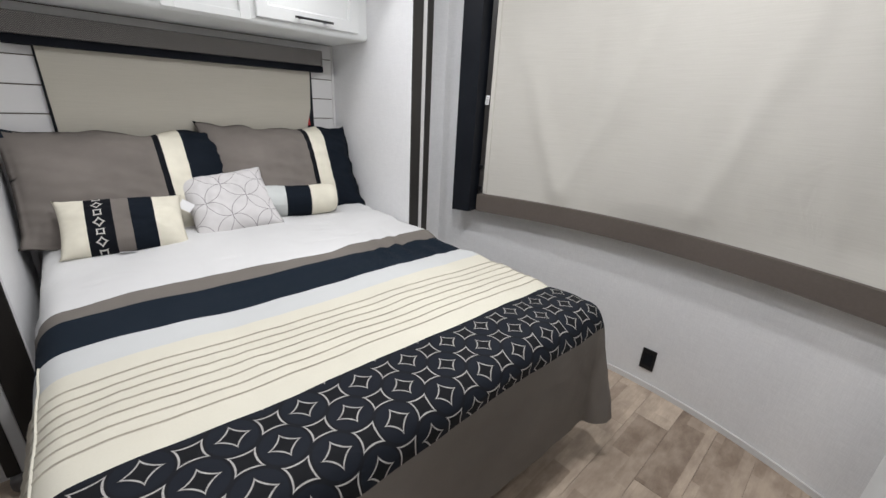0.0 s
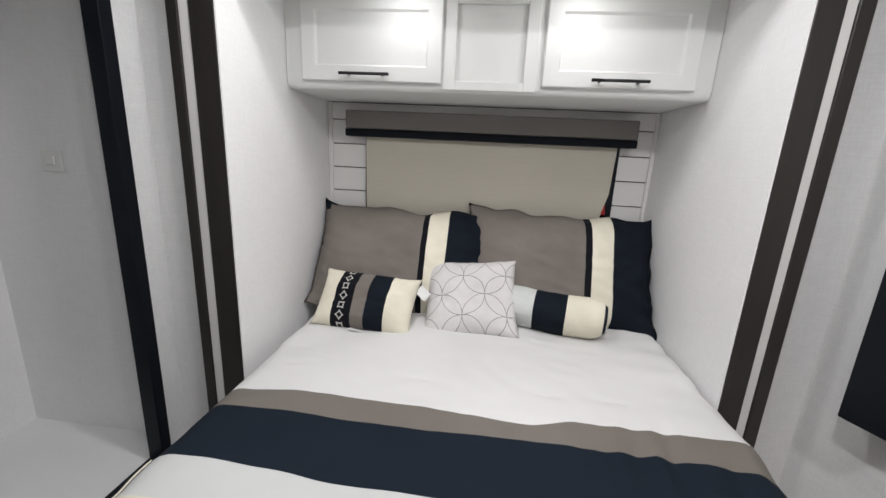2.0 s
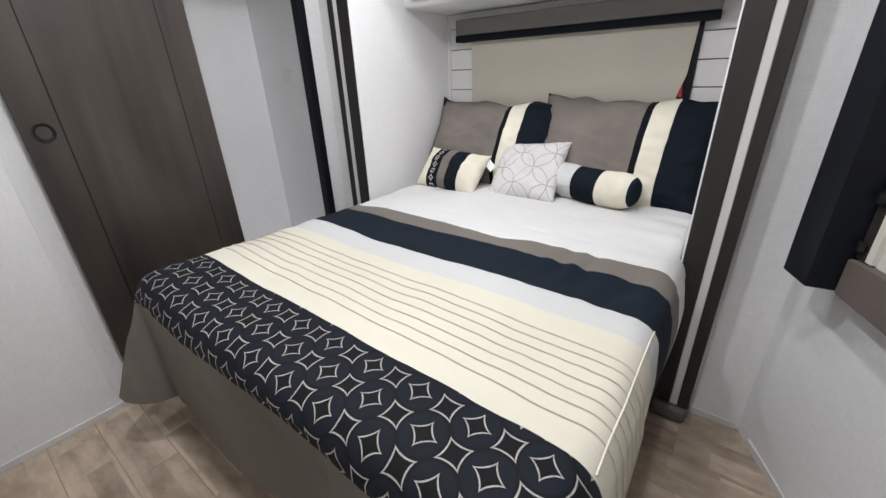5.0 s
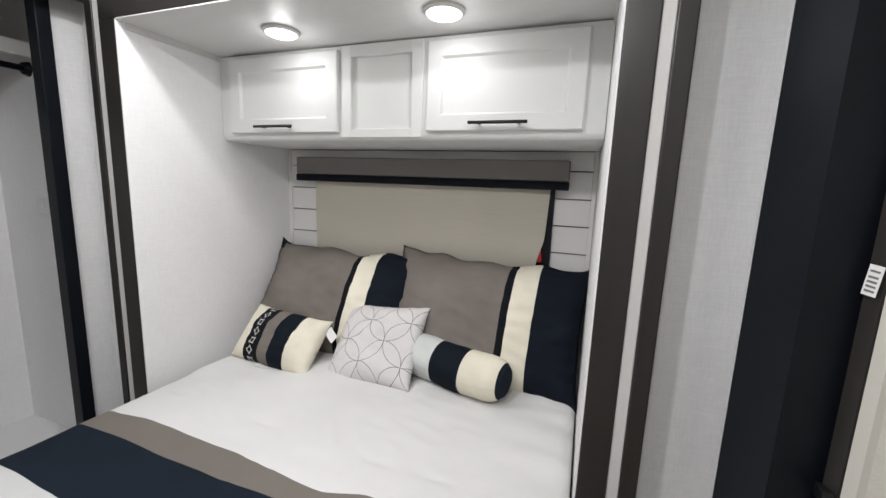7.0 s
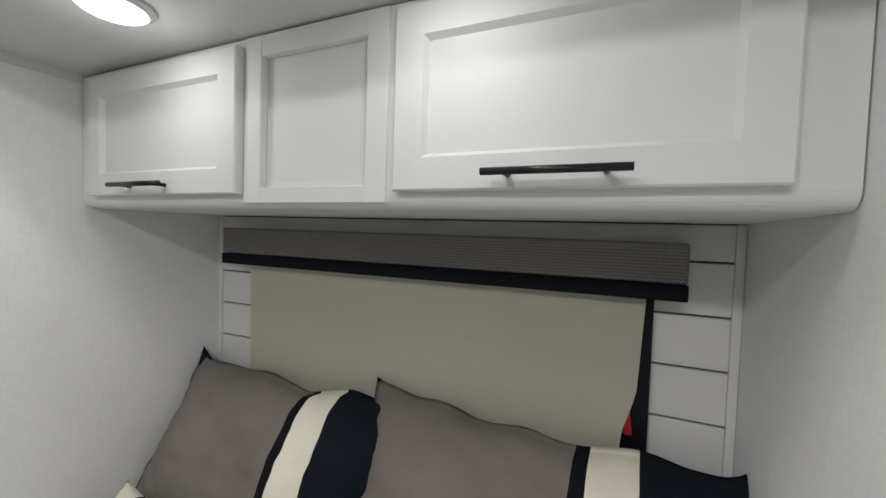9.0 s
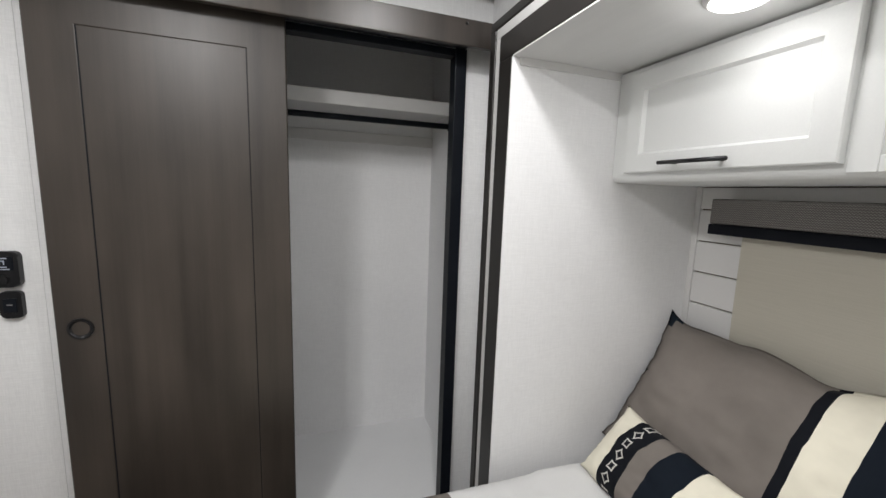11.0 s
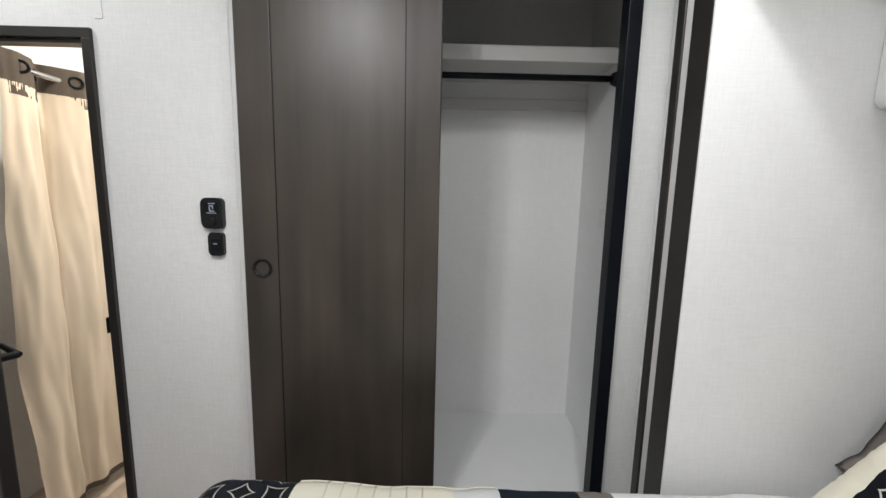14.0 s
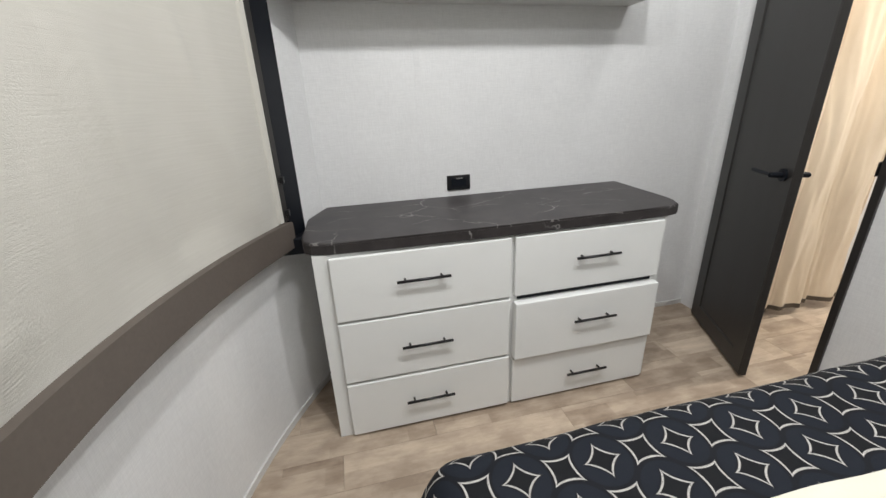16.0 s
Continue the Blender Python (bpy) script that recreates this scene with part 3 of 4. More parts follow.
box(WEST, WEST + 0.002, 1.05, 1.075, 0.03, 2.06, into=bm)
box(1.69, 1.715, SOUTH, SOUTH + 0.002, 0.835, 1.635, into=bm)
solid("trim_seam", bm, M_WALL, "white batten strips over the wall panel seams", "moulding", kind="structure")

# Fascia of the slide-out: inner dark board, white strip, outer dark strip.
fascia = thing("slide_fascia", (1.18, 2.40, 0.04), "dark brown slide-out surround with a white inlay strip", "slide trim")
F0, F1 = 2.355, 2.45
for nm, mt, lo, hi, d in (("inner_board", M_TRIM, (0.319, SL - 0.0055), (SR + 0.0055, 2.035), 0.0), ("inlay_strip", M_TRIM_WHITE, (0.285, 0.319), (2.035, 2.062), 0.004), ("outer_strip", M_TRIM, (0.249, 0.285), (2.062, 2.100), 0.0)):
    zt = {"inner_board": (1.9945, 2.07), "inlay_strip": (2.07, 2.102), "outer_strip": (2.102, 2.13)}[nm]
    top0, top1 = lo[0], hi[1]
    part(nm, box(lo[0], lo[1], F0 + d, F1, 0.07, zt[0], 0.003), mt, fascia)
    part(nm, box(hi[0], hi[1], F0 + d, F1, 0.07, zt[0], 0.003), mt, fascia)
    part(nm, box(top0, top1, F0 + d, F1, zt[0], zt[1], 0.003), mt, fascia)
lip = box(1.965, 2.10, 2.33, 2.45, 0.002, 0.07, 0.025, segments=4)
part("corner_foot", lip, M_LIP, fascia, "grey rounded foot", smooth=True)
part("corner_foot", box(0.25, 0.40, 2.33, 2.45, 0.002, 0.07, 0.025, segments=4), M_LIP, fascia, "grey rounded foot", smooth=True)


# ---- lamps ----
def led_lamp(x, y, z, watts, colour, group):
    lamp = thing("ceiling_light", (x, y, z), "round white LED ceiling light, switched on", "ceiling light", group)
    bm = rod((x, y, z), (x, y, z - 0.006), 0.062, sides=40)
    rod((x, y, z - 0.006), (x, y, z - 0.012), 0.062, bm, 40, 0.054)
    part("housing", bm, M_TRIM_WHITE, lamp)
    part("diffuser", rod((x, y, z - 0.012), (x, y, z - 0.016), 0.052, sides=40, r2=0.046), M_GLOW, lamp, "glowing diffuser")
    data = bpy.data.lights.new("led", "AREA")
    data.shape, data.size = "DISK", 0.104
    side = 0.5 if z < 2.0 else 0.15
    data.energy, data.color = watts * (1 - side), colour
    light = new("led", data)
    light.location = (x, y, z - 0.022)
    # The bowed diffuser also throws light sideways.
    glow = bpy.data.lights.new("led_side", "POINT")
    glow.energy, glow.color, glow.shadow_soft_size = watts * side, colour, 0.03
    light = new("led_side", glow)
    light.location = (x, y, z - 0.05)


for n, (x, y, z, watts, colour) in enumerate(LAMPS):
    led_lamp(x, y, z, watts, colour, "lights over the bed" if n < 2 else "ceiling lights of the room" if n < 7 else "hallway lights")


# ---- closet wall ----
track = thing("sliding_door_track", (0.14, 1.69, 2.08), "dark brown wooden valance hiding the sliding door track", "door track")
part("valance", box(0.172, 0.192, 1.008, 2.436, 2.078, 2.162, 0.003), M_WOOD, track)
part("top_board", box(WEST, 0.171, 1.008, 2.436, 2.145, 2.16, 0.002), M_WOOD, track)
part("rail", box(0.095, 0.125, 1.03, 2.33, 2.10, 2.14, 0.002), M_BLACK, track, "black steel rail")
part("bracket", box(WEST, 0.150, 1.02, 1.045, 2.068, 2.098, 0.003), M_BLACK, track, "black bracket")
for y in (1.20, 1.764, 2.294):
    part("screw", rod((0.192, y, 2.147), (0.1955, y, 2.147), 0.0055, sides=12, r2=0.003), M_METAL, track, "dark screw head")

slider = thing("sliding_door", (0.12, 1.425, 0.03), "dark grey-brown wooden sliding closet door with a flat panel", "sliding door")
turn_x = Matrix.Translation((0.135, 0, 0)) @ Matrix.Rotation(math.radians(90), 4, "Z")
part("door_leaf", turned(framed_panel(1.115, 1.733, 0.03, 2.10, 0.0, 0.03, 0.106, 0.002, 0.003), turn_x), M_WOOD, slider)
# Thin black strips paint the shadow line around the flat panel.
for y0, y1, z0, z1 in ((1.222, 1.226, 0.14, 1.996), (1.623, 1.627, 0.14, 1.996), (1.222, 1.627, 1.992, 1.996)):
    part("groove_shadow", box(0.1325, 0.1338, y0, y1, z0, z1), M_BLACK, slider)
bm = bmesh.new()
prof = [(0.031, 0.135), (0.031, 0.139), (0.026, 0.139), (0.023, 0.1355), (0.018, 0.1345), (0.0, 0.1345)]
ringed = [[bm.verts.new((xx, 1.173 + r * math.cos(a), 1.175 + r * math.sin(a))) for a in [2 * math.pi * k / 28 for k in range(28)]] for r, xx in prof[:-1]]
for a, b in zip(ringed, ringed[1:]):
    for k in range(28):
        bm.faces.new((a[k], a[(k + 1) % 28], b[(k + 1) % 28], b[k]))
bm.faces.new(ringed[-1])
part("flush_pull", bm, M_METAL, slider, "round dark finger pull")

frame_closet = thing("sliding_door_frame", (0.09, 2.31, 0.25), "black metal frame around the open closet", "closet frame")
part("jamb", box(0.045, 0.10, 2.292, 2.335, 0.24, 2.10, 0.002), M_BLACK, frame_closet)
part("sill", box(0.045, 0.10, 1.15, 2.292, 0.24, 0.285, 0.002), M_BLACK, frame_closet)
part("head", box(0.045, 0.092, 1.15, 2.292, 2.075, 2.10, 0.002), M_BLACK, frame_closet)

shelf = thing("closet_shelf", (-0.4, 1.77, 1.92), "white closet shelf with a front lip", "shelf")
part("board", box(-0.60, -0.20, 1.10, 2.43, 1.955, 1.975, 0.002), M_TRIM_WHITE, shelf)
part("front_lip", box(-0.20, -0.18, 1.10, 2.43, 1.922, 1.977, 0.003), M_TRIM_WHITE, shelf)
part("cleat", box(-0.60, -0.585, 1.10, 2.43, 1.828, 1.88, 0.003), M_TRIM_WHITE, shelf)
hang = thing("closet_rod", (-0.28, 1.77, 1.893), "black metal clothes rod", "clothes rod")
part("tube", rod((-0.28, 1.10, 1.893), (-0.28, 2.42, 1.893), 0.0125), M_BLACK, hang, smooth=True)
part("socket", rod((-0.28, 2.41, 1.893), (-0.28, 2.43, 1.893), 0.022, sides=24, r2=0.03), M_BLACK, hang)
plate = thing("light_switch", (-0.30, 2.428, 1.335), "white light switch on the closet side wall", "light switch")
part("plate", box(-0.335, -0.258, 2.424, 2.43, 1.295, 1.372, 0.003), M_PAINT, plate)
part("rocker", box(-0.312, -0.282, 2.418, 2.425, 1.322, 1.35, 0.002), M_LABEL, plate)

thermo = thing("thermostat", (WEST, 1.0, 1.345), "black thermostat with a lit display", "thermostat")
part("case", tile(WEST, WEST + 0.02, 0.964, 1.034, 1.294, 1.394, 0.016, 0.005), M_PLASTIC, thermo, smooth=False)
part("display", box(WEST + 0.0201, WEST + 0.0212, 0.974, 1.024, 1.342, 1.38), M_BLACK, thermo)
for y0, y1, z0, z1 in ((0.99, 1.012, 1.374, 1.377), (0.993, 0.996, 1.35, 1.37), (0.996, 1.006, 1.367, 1.37), (1.003, 1.006, 1.358, 1.367), (0.996, 1.01, 1.35, 1.353), (0.984, 1.016, 1.344, 1.3465)):
    part("reading", box(WEST + 0.0213, WEST + 0.0217, y0, y1, z0, z1), M_SCREEN, thermo, "pale blue lit bar")
part("knob", rod((WEST + 0.02, 0.999, 1.316), (WEST + 0.026, 0.999, 1.316), 0.012, sides=24), M_PLASTIC, thermo)
sw = thing("wall_switch", (WEST, 1.005, 1.243), "black rocker switch below the thermostat", "light switch")
part("plate", tile(WEST, WEST + 0.016, 0.98, 1.03, 1.205, 1.281, 0.012, 0.004), M_PLASTIC, sw)
part("rocker", box(WEST + 0.0162, WEST + 0.02, 0.99, 1.02, 1.222, 1.262, 0.0015), M_BLACK, sw)
part("mark", box(WEST + 0.0202, WEST + 0.0206, 0.999, 1.012, 1.243, 1.247), M_CHROME, sw)

# ---- doorway ----
casing = thing("door_frame", (WEST, 0.33, 0.0), "dark brown door frame", "door frame")
for x0, x1 in ((WEST, WEST + 0.014), (WEST - 0.054, WEST - 0.04)):
    part("casing", box(x0, x1, 0.0, 0.026, 0, 1.87, 0.002), M_DOOR, casing)
    part("casing", box(x0, x1, 0.629, 0.657, 0, 1.87, 0.002), M_DOOR, casing)
    part("head_casing", box(x0, x1, 0.0, 0.657, 1.87, 1.90, 0.002), M_DOOR, casing)
part("jamb", box(WEST - 0.04, WEST, 0.02, 0.032, 0, 1.858), M_DOOR, casing)
part("jamb", box(WEST - 0.04, WEST, 0.622, 0.635, 0, 1.858), M_DOOR, casing)
part("head_jamb", box(WEST - 0.04, WEST, 0.02, 0.635, 1.858, 1.87), M_DOOR, casing)
part("strike_plate", box(WEST - 0.03, WEST + 0.0145, 0.6195, 0.6218, 0.93, 0.985), M_PLASTIC, casing)

door = thing("door_1", (0.098, 0.022, 0.0), "dark charcoal-brown panel door standing half open", "door")
swing = Matrix.Translation((0.098, 0.022, 0)) @ Matrix.Rotation(math.radians(64.5), 4, "Z")
leaf = turned(framed_panel(0.0, 0.588, 0.012, 1.885, -0.034, 0.017, 0.088, 0.006), swing)
back_face = turned(framed_panel(-0.588, 0.0, 0.012, 1.885, 0.0, 0.017, 0.088, 0.006), swing @ Matrix.Rotation(math.pi, 4, "Z"))
merged(leaf, back_face)
leaf_ob = part("door_leaf", leaf, M_DOOR, door)
for side, y0 in ((-1, -0.034), (1, 0.0)):
    bm = rod((0.53, y0, 0.935), (0.53, y0 + side * 0.008, 0.935), 0.026, sides=28)
    rod((0.53, y0 + side * 0.008, 0.935), (0.53, y0 + side * 0.05, 0.935), 0.011, bm)
    rod((0.535, y0 + side * 0.048, 0.935), (0.405, y0 + side * 0.05, 0.937), 0.009, bm, 14, 0.0075)
    part("lever_handle", turned(bm, swing), M_BLACK, door, "black lever handle")
for z in (0.25, 0.95, 1.62):
    part("hinge", turned(rod((-0.004, 0.004, z), (-0.004, 0.004, z + 0.085), 0.007), swing), M_PLASTIC, door)

rail_c = thing("curtain_rod", (-0.45, 0.17, 1.845), "polished steel curtain rod in the hallway", "curtain rod")
part("tube", rod((HALL_END, 0.17, 1.845), (WEST - 0.056, 0.17, 1.845), 0.011), M_CHROME, rail_c, smooth=True)


def curtain_place(i, j):
    """Soft folds, close at the rod and wider and lazier below."""
    x = -0.06 - 0.70 * i
    turn = 2 * math.pi * (2.5 * i + 0.12 + 0.30 * noise.noise((i * 3.0, j * 1.1, 2.0)))
    amp = 0.020 + 0.026 * j * j + 0.016 * noise.noise((x * 3, j * 1.2, 3.0))
    fine = 0.022 * (1 - 0.4 * j) * noise.noise((i * 13.0, j * 1.3, 6.0)) + 0.010 * noise.noise((i * 17.0 + 3.0 * j, j * 3.2, 4.0)) + 0.006 * noise.noise((i * 33.0, j * 9.0 + 5.0 * i, 12.0)) + 0.008 * noise.noise((i * 9.0 - 4.0 * j, j * 7.0, 8.0))
    sway = 0.03 * noise.noise((x * 2.0, j * 2.2, 9.0)) * (1 - j)
    hem = 0.018 * noise.noise((i * 5.0, 0.3, 7.0)) * (1 - j)
    return Vector((x + 0.02 * math.cos(turn) + 0.01 * noise.noise((x * 9, j * 3, 1.0)), 0.17 + amp * math.sin(turn) + fine + sway, 0.055 + hem + j * 1.73))


curtain = thing("curtain", (-0.4, 0.17, 0.05), "cream curtain with a brown grommet header, in the hallway", "curtain")
part("drape", sheet(150, 80, curtain_place, lambda i, j: (i * 1.3, j * 1.73)), M_CURTAIN, curtain, smooth=True)
part("hem", sheet(110, 1, lambda i, j: curtain_place(i, 0.016 * j) + Vector((0, 0.002, -0.003)), lambda i, j: (i * 1.3, j * 0.03)), M_CURTAIN_TOP, curtain, "brown bound hem", smooth=True)


def header_place(i, j):
    p = curtain_place(i, 1.0)
    return Vector((p.x, p.y, 1.742 + 0.151 * j))


part("header", sheet(110, 6, header_place, lambda i, j: (i * 1.3, j * 0.1)), M_CURTAIN_TOP, curtain, "brown header band", smooth=True)
for k in range(6):
    i = (k + 0.52) / 6.0
    p = curtain_place(i, 1.0)
    bm = bmesh.new()
    rr = [[bm.verts.new((p.x + (0.02 + 0.006 * math.cos(b)) * math.cos(a) * 0.8, p.y + 0.006 * math.sin(b) + 0.03 * math.cos(a) * (1 if k % 2 else -1) * 0.5, 1.845 + (0.02 + 0.006 * math.cos(b)) * math.sin(a))) for b in [2 * math.pi * q / 8 for q in range(8)]] for a in [2 * math.pi * q / 24 for q in range(24)]]
    for a in range(24):
        for b in range(8):
            bm.faces.new((rr[a][b], rr[(a + 1) % 24][b], rr[(a + 1) % 24][(b + 1) % 8], rr[a][(b + 1) % 8]))
    part("grommet", bm, M_BLACK, curtain, smooth=True)

# Black lift rails under the ceiling, along both long walls.
for y0, y1 in ((NORTH - 0.075, NORTH - 0.009), (SOUTH + 0.001, SOUTH + 0.06)):
    r = thing("ceiling_rail", (1.1, (y0 + y1) / 2, CEILING), "black metal rail under the ceiling", "rail", "ceiling rails")
    x0 = 0.115 if y0 > 1 else 0.09
    x1 = 2.2 if y0 > 1 else 0.16
    part("channel", box(x0, x1, y0, y1, CEILING - 0.085, CEILING - 0.025, 0.004), M_BLACK, r)
    part("end_cap", box(x0 - 0.006, x0 + 0.045, y0 + 0.004, y1 + 0.001, CEILING - 0.105, CEILING - 0.025, 0.012, segments=4), M_PLASTIC, r, smooth=False)

# ---- front window ----
window = thing("window_1", (2.5, 1.18, 0.76), "wide bowed front window covered by a beige shade", "window")


def along_nose(y0, y1, off0, off1, z0, z1, n=30, bevel=0.0):
    yy = [y0 + (y1 - y0) * k / n for k in range(n + 1)]
    return prism([(nose(y) - off1, y) for y in yy] + [(nose(y) - off0, y) for y in yy[::-1]], z0, z1, bevel)


part("bottom_rail", along_nose(0.19, 2.17, 0.0, 0.09, 0.762, 0.864, bevel=0.006), M_RAIL, window, "taupe padded rail")
part("top_rail", along_nose(0.19, 2.17, 0.0, 0.085, 2.20, 2.30, bevel=0.006), M_RAIL, window, "taupe padded rail")
for plan in ([(2.218, 2.268), (2.258, 2.172), (nose(2.19) - 0.002, 2.19), (nose(2.31) - 0.002, 2.31)], [(nose(0.07) - 0.002, 0.07), (nose(0.17) - 0.002, 0.17), (2.272, 0.188), (2.232, 0.098)]):
    part("side_channel", prism(plan, 0.765, 2.33, 0.004), M_BLACK, window, "black metal side channel")
part("channel_foot", box(2.225, 2.335, 0.092, 0.205, 0.735, 0.80, 0.006), M_BLACK, window, "black bracket at the channel's foot")
for y0, y1 in ((2.15, 2.171), (0.189, 0.21)):
    part("guide_strip", along_nose(y0, y1, 0.0, 0.078, 0.868, 2.195, 4), M_TRIM, window, "dark brown guide strip")
part("edge_strip", along_nose(2.130, 2.148, 0.0, 0.076, 0.868, 2.195, 2), M_SHADE, window)
part("edge_strip", along_nose(0.212, 0.230, 0.0, 0.076, 0.868, 2.195, 2), M_SHADE, window)
for y in (2.16, 0.2):
    for z in (0.90, 1.02):
        part("guide_block", box(nose(y) - 0.092, nose(y) - 0.078, y - 0.014, y + 0.014, z - 0.012, z + 0.012, 0.003), M_PLASTIC, window)
part("glass", along_nose(0.25, 2.10, -0.004, 0.002, 0.862, 2.2, 30), M_PANE, window, "dark glass")


def shade_place(i, j):
    y = 0.225 + (2.135 - 0.225) * i
    z = 0.855 + 1.345 * j
    edge = min(1.0, 8 * i, 8 * (1 - i))
    puff = 0.013 * math.sin(5.2 * y + 1.5 * z) + 0.014 * noise.noise((y * 1.6, z * 0.9, 5.0)) + 0.008 * noise.noise((y * 5.0, z * 2.0, 2.0)) + 0.003 * noise.noise((y * 14.0, z * 5.0, 7.0))
    for c, lean, deep in ((1.86, 0.35, 0.017), (1.62, -0.4, 0.012), (1.05, -0.25, 0.015), (0.72, 0.15, 0.012), (0.42, 0.3, 0.026), (0.33, 0.1, 0.018)):
        d = (y - c - lean * (z - 1.2))
        puff += deep * math.exp(-(d / 0.05) ** 2) * max(0.0, 1.5 - 0.6 * z)
    edge *= min(1.0, max(0.0, (z - 0.855) / 0.10))
    return Vector((nose(y) - 0.066 - edge * puff, y, z))


shade = thing("window_shade", (2.5, 1.18, 0.86), "beige linen shade pulled down over the front window", "window shade")
part("fabric", sheet(150, 90, shade_place, lambda i, j: (1.93 * i, 1.34 * j)), M_SHADE, shade, smooth=True)
part("hem_bar", along_nose(0.226, 2.134, 0.058, 0.07, 0.846, 0.861, 40), M_SHADE, shade, "folded hem")
tag = thing("shade_tag", (nose(2.15) - 0.04, 2.15, 1.36), "small white printed label on the shade's edge", "label")
part("paper", turned(box(-0.0006, 0.0006, -0.0095, 0.0095, -0.023, 0.023), Matrix.Translation((nose(2.158) - 0.0835, 2.158, 1.373)) @ Matrix.Rotation(math.radians(24), 4, "Z") @ Matrix.Rotation(math.radians(6), 4, "X")), M_LABEL, tag)
for z in (-0.016, -0.009, -0.002, 0.005, 0.014):
    part("print_line", turned(box(-0.0012, -0.0008, -0.0065, 0.0065, z - 0.0016, z + 0.0016), Matrix.Translation((nose(2.158) - 0.0835, 2.158, 1.373)) @ Matrix.Rotation(math.radians(24), 4, "Z") @ Matrix.Rotation(math.radians(6), 4, "X")), M_INK, tag)


def outlet(at, m, w, h, label):
    o = thing("power_outlet", at, label, "power outlet", "black outlets")
    part("plate", turned(box(-w / 2, w / 2, -0.008, 0, -h / 2, h / 2, 0.002), m), M_PLASTIC, o)
    part("socket_face", turned(box(-w * 0.33, w * 0.33, -0.0105, -0.008, -h * 0.3, h * 0.3, 0.001), m), M_BLACK, o)
    return o


face_in = Matrix.Translation((nose(1.16) - 0.001, 1.16, 0.163)) @ Matrix.Rotation(math.radians(-90), 4, "Z")
outlet((nose(1.16), 1.16, 0.163), face_in, 0.068, 0.115, "black power outlet low on the front wall")
south_m = Matrix.Translation((1.531, SOUTH + 0.001, 0.893)) @ Matrix.Rotation(math.pi, 4, "Z")
o = outlet((1.531, SOUTH, 0.893), south_m, 0.114, 0.07, "black power outlet above the dresser top")
part("lit_port", turned(box(-0.012, 0.018, -0.0112, -0.0104, 0.018, 0.024), south_m), M_CHROME, o, "bright slot")

# ---- dresser ----
dresser = thing("dresser", (1.48, 0.12, 0.0), "white six-drawer dresser, one drawer slightly open", "dresser")
bm = prism([(0.790, SOUTH + 0.009), (2.16, SOUTH + 0.009), (2.192, 0.05), (2.192, 0.394), (0.790, 0.394)], 0.002, 0.788)
part("body", bm, M_PAINT, dresser)
TOP_OUT = [(0.672, SOUTH + 0.009), (2.155, SOUTH + 0.009), (2.222, 0.06), (2.224, 0.30), (2.215, 0.357), (2.19, 0.382), (2.14, 0.398), (1.95, 0.407), (1.45, 0.414), (0.95, 0.410), (0.80, 0.404), (0.752, 0.392), (0.728, 0.374), (0.712, 0.33), (0.70, 0.27)]
counter = thing("countertop", (1.45, 0.13, 0.789), "dark brown veined laminate top on the white dresser", "countertop")
part("slab", prism(TOP_OUT[::-1], 0.789, 0.832, 0.008), M_STONE, counter)
rim = [Vector((x, y)) for x, y in TOP_OUT[2:]]
proud = []
for k, p in enumerate(rim):
    way = (rim[min(k + 1, len(rim) - 1)] - rim[max(k - 1, 0)]).normalized()
    proud.append(p + 0.0016 * Vector((way.y, -way.x)) * (1 if Vector((way.y, -way.x)).dot(p - Vector((1.45, 0.1))) > 0 else -1))
part("edge_band", prism([tuple(p) for p in proud] + [tuple(p) for p in rim[::-1]], 0.7905, 0.8235), M_STONE, counter, "laminate edge band")


def drawer(x0, x1, z0, z1, pull, hx, out=0.0):
    y = 0.397 + out
    d = part("drawer", box(x0, x1, 0.3955, y + 0.016, z0, z1, 0.004), M_PAINT, dresser)
    if out:
        part("drawer_box", box(x0 + 0.02, x1 - 0.02, 0.3955 - 0.05, 0.3955, z0 + 0.02, z1 - 0.03), M_TRIM_WHITE, d)
    part("handle", bar_pull((hx[0], y + 0.04, pull), (hx[1], y + 0.04, pull), (0, 0.024, 0)), M_METAL, d, "dark metal bar handle", smooth=True)
    return d


for z0, z1, pull in ((0.532, 0.778, 0.672), (0.266, 0.522, 0.400), (0.012, 0.254, 0.142)):
    drawer(1.479, 2.140, z0, z1, pull, (1.722, 1.918))
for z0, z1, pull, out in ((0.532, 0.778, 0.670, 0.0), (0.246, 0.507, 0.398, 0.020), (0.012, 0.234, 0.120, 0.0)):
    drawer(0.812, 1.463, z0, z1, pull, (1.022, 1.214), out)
# Black strip paints the shadow in the gap above the open drawer.
part("drawer_gap_shadow", box(0.83, 1.445, 0.3945, 0.396, 0.510, 0.531), M_BLACK, dresser)


# ---- wall cabinets over the dresser ----
cab = thing("wall_cabinet", (1.45, 0.0, 1.636), "white shaker wall cabinet with dark vertical handles", "wall cabinet")
part("body", prism([(0.702, SOUTH), (2.165, SOUTH), (2.25, 0.02), (2.25, 0.118), (0.702, 0.118)], 1.636, CEILING - 0.001), M_PAINT, cab)
to_north = Matrix.Rotation(math.pi, 4, "Z")
for x0, x1, hx in ((0.713, 1.052, 1.012), (1.09, 1.432, 1.09 + 0.03), (1.466, 1.806, 1.75), (1.846, 2.186, 1.876)):
    d = part("door", turned(framed_panel(-x1, -x0, 1.688, 2.34, -0.14, 0.02, 0.058, 0.008), to_north), M_PAINT, cab)
    part("handle", bar_pull((hx, 0.165, 1.735), (hx, 0.165, 1.928), (0, 0.024, 0)), M_METAL, d, "dark metal bar handle", smooth=True)

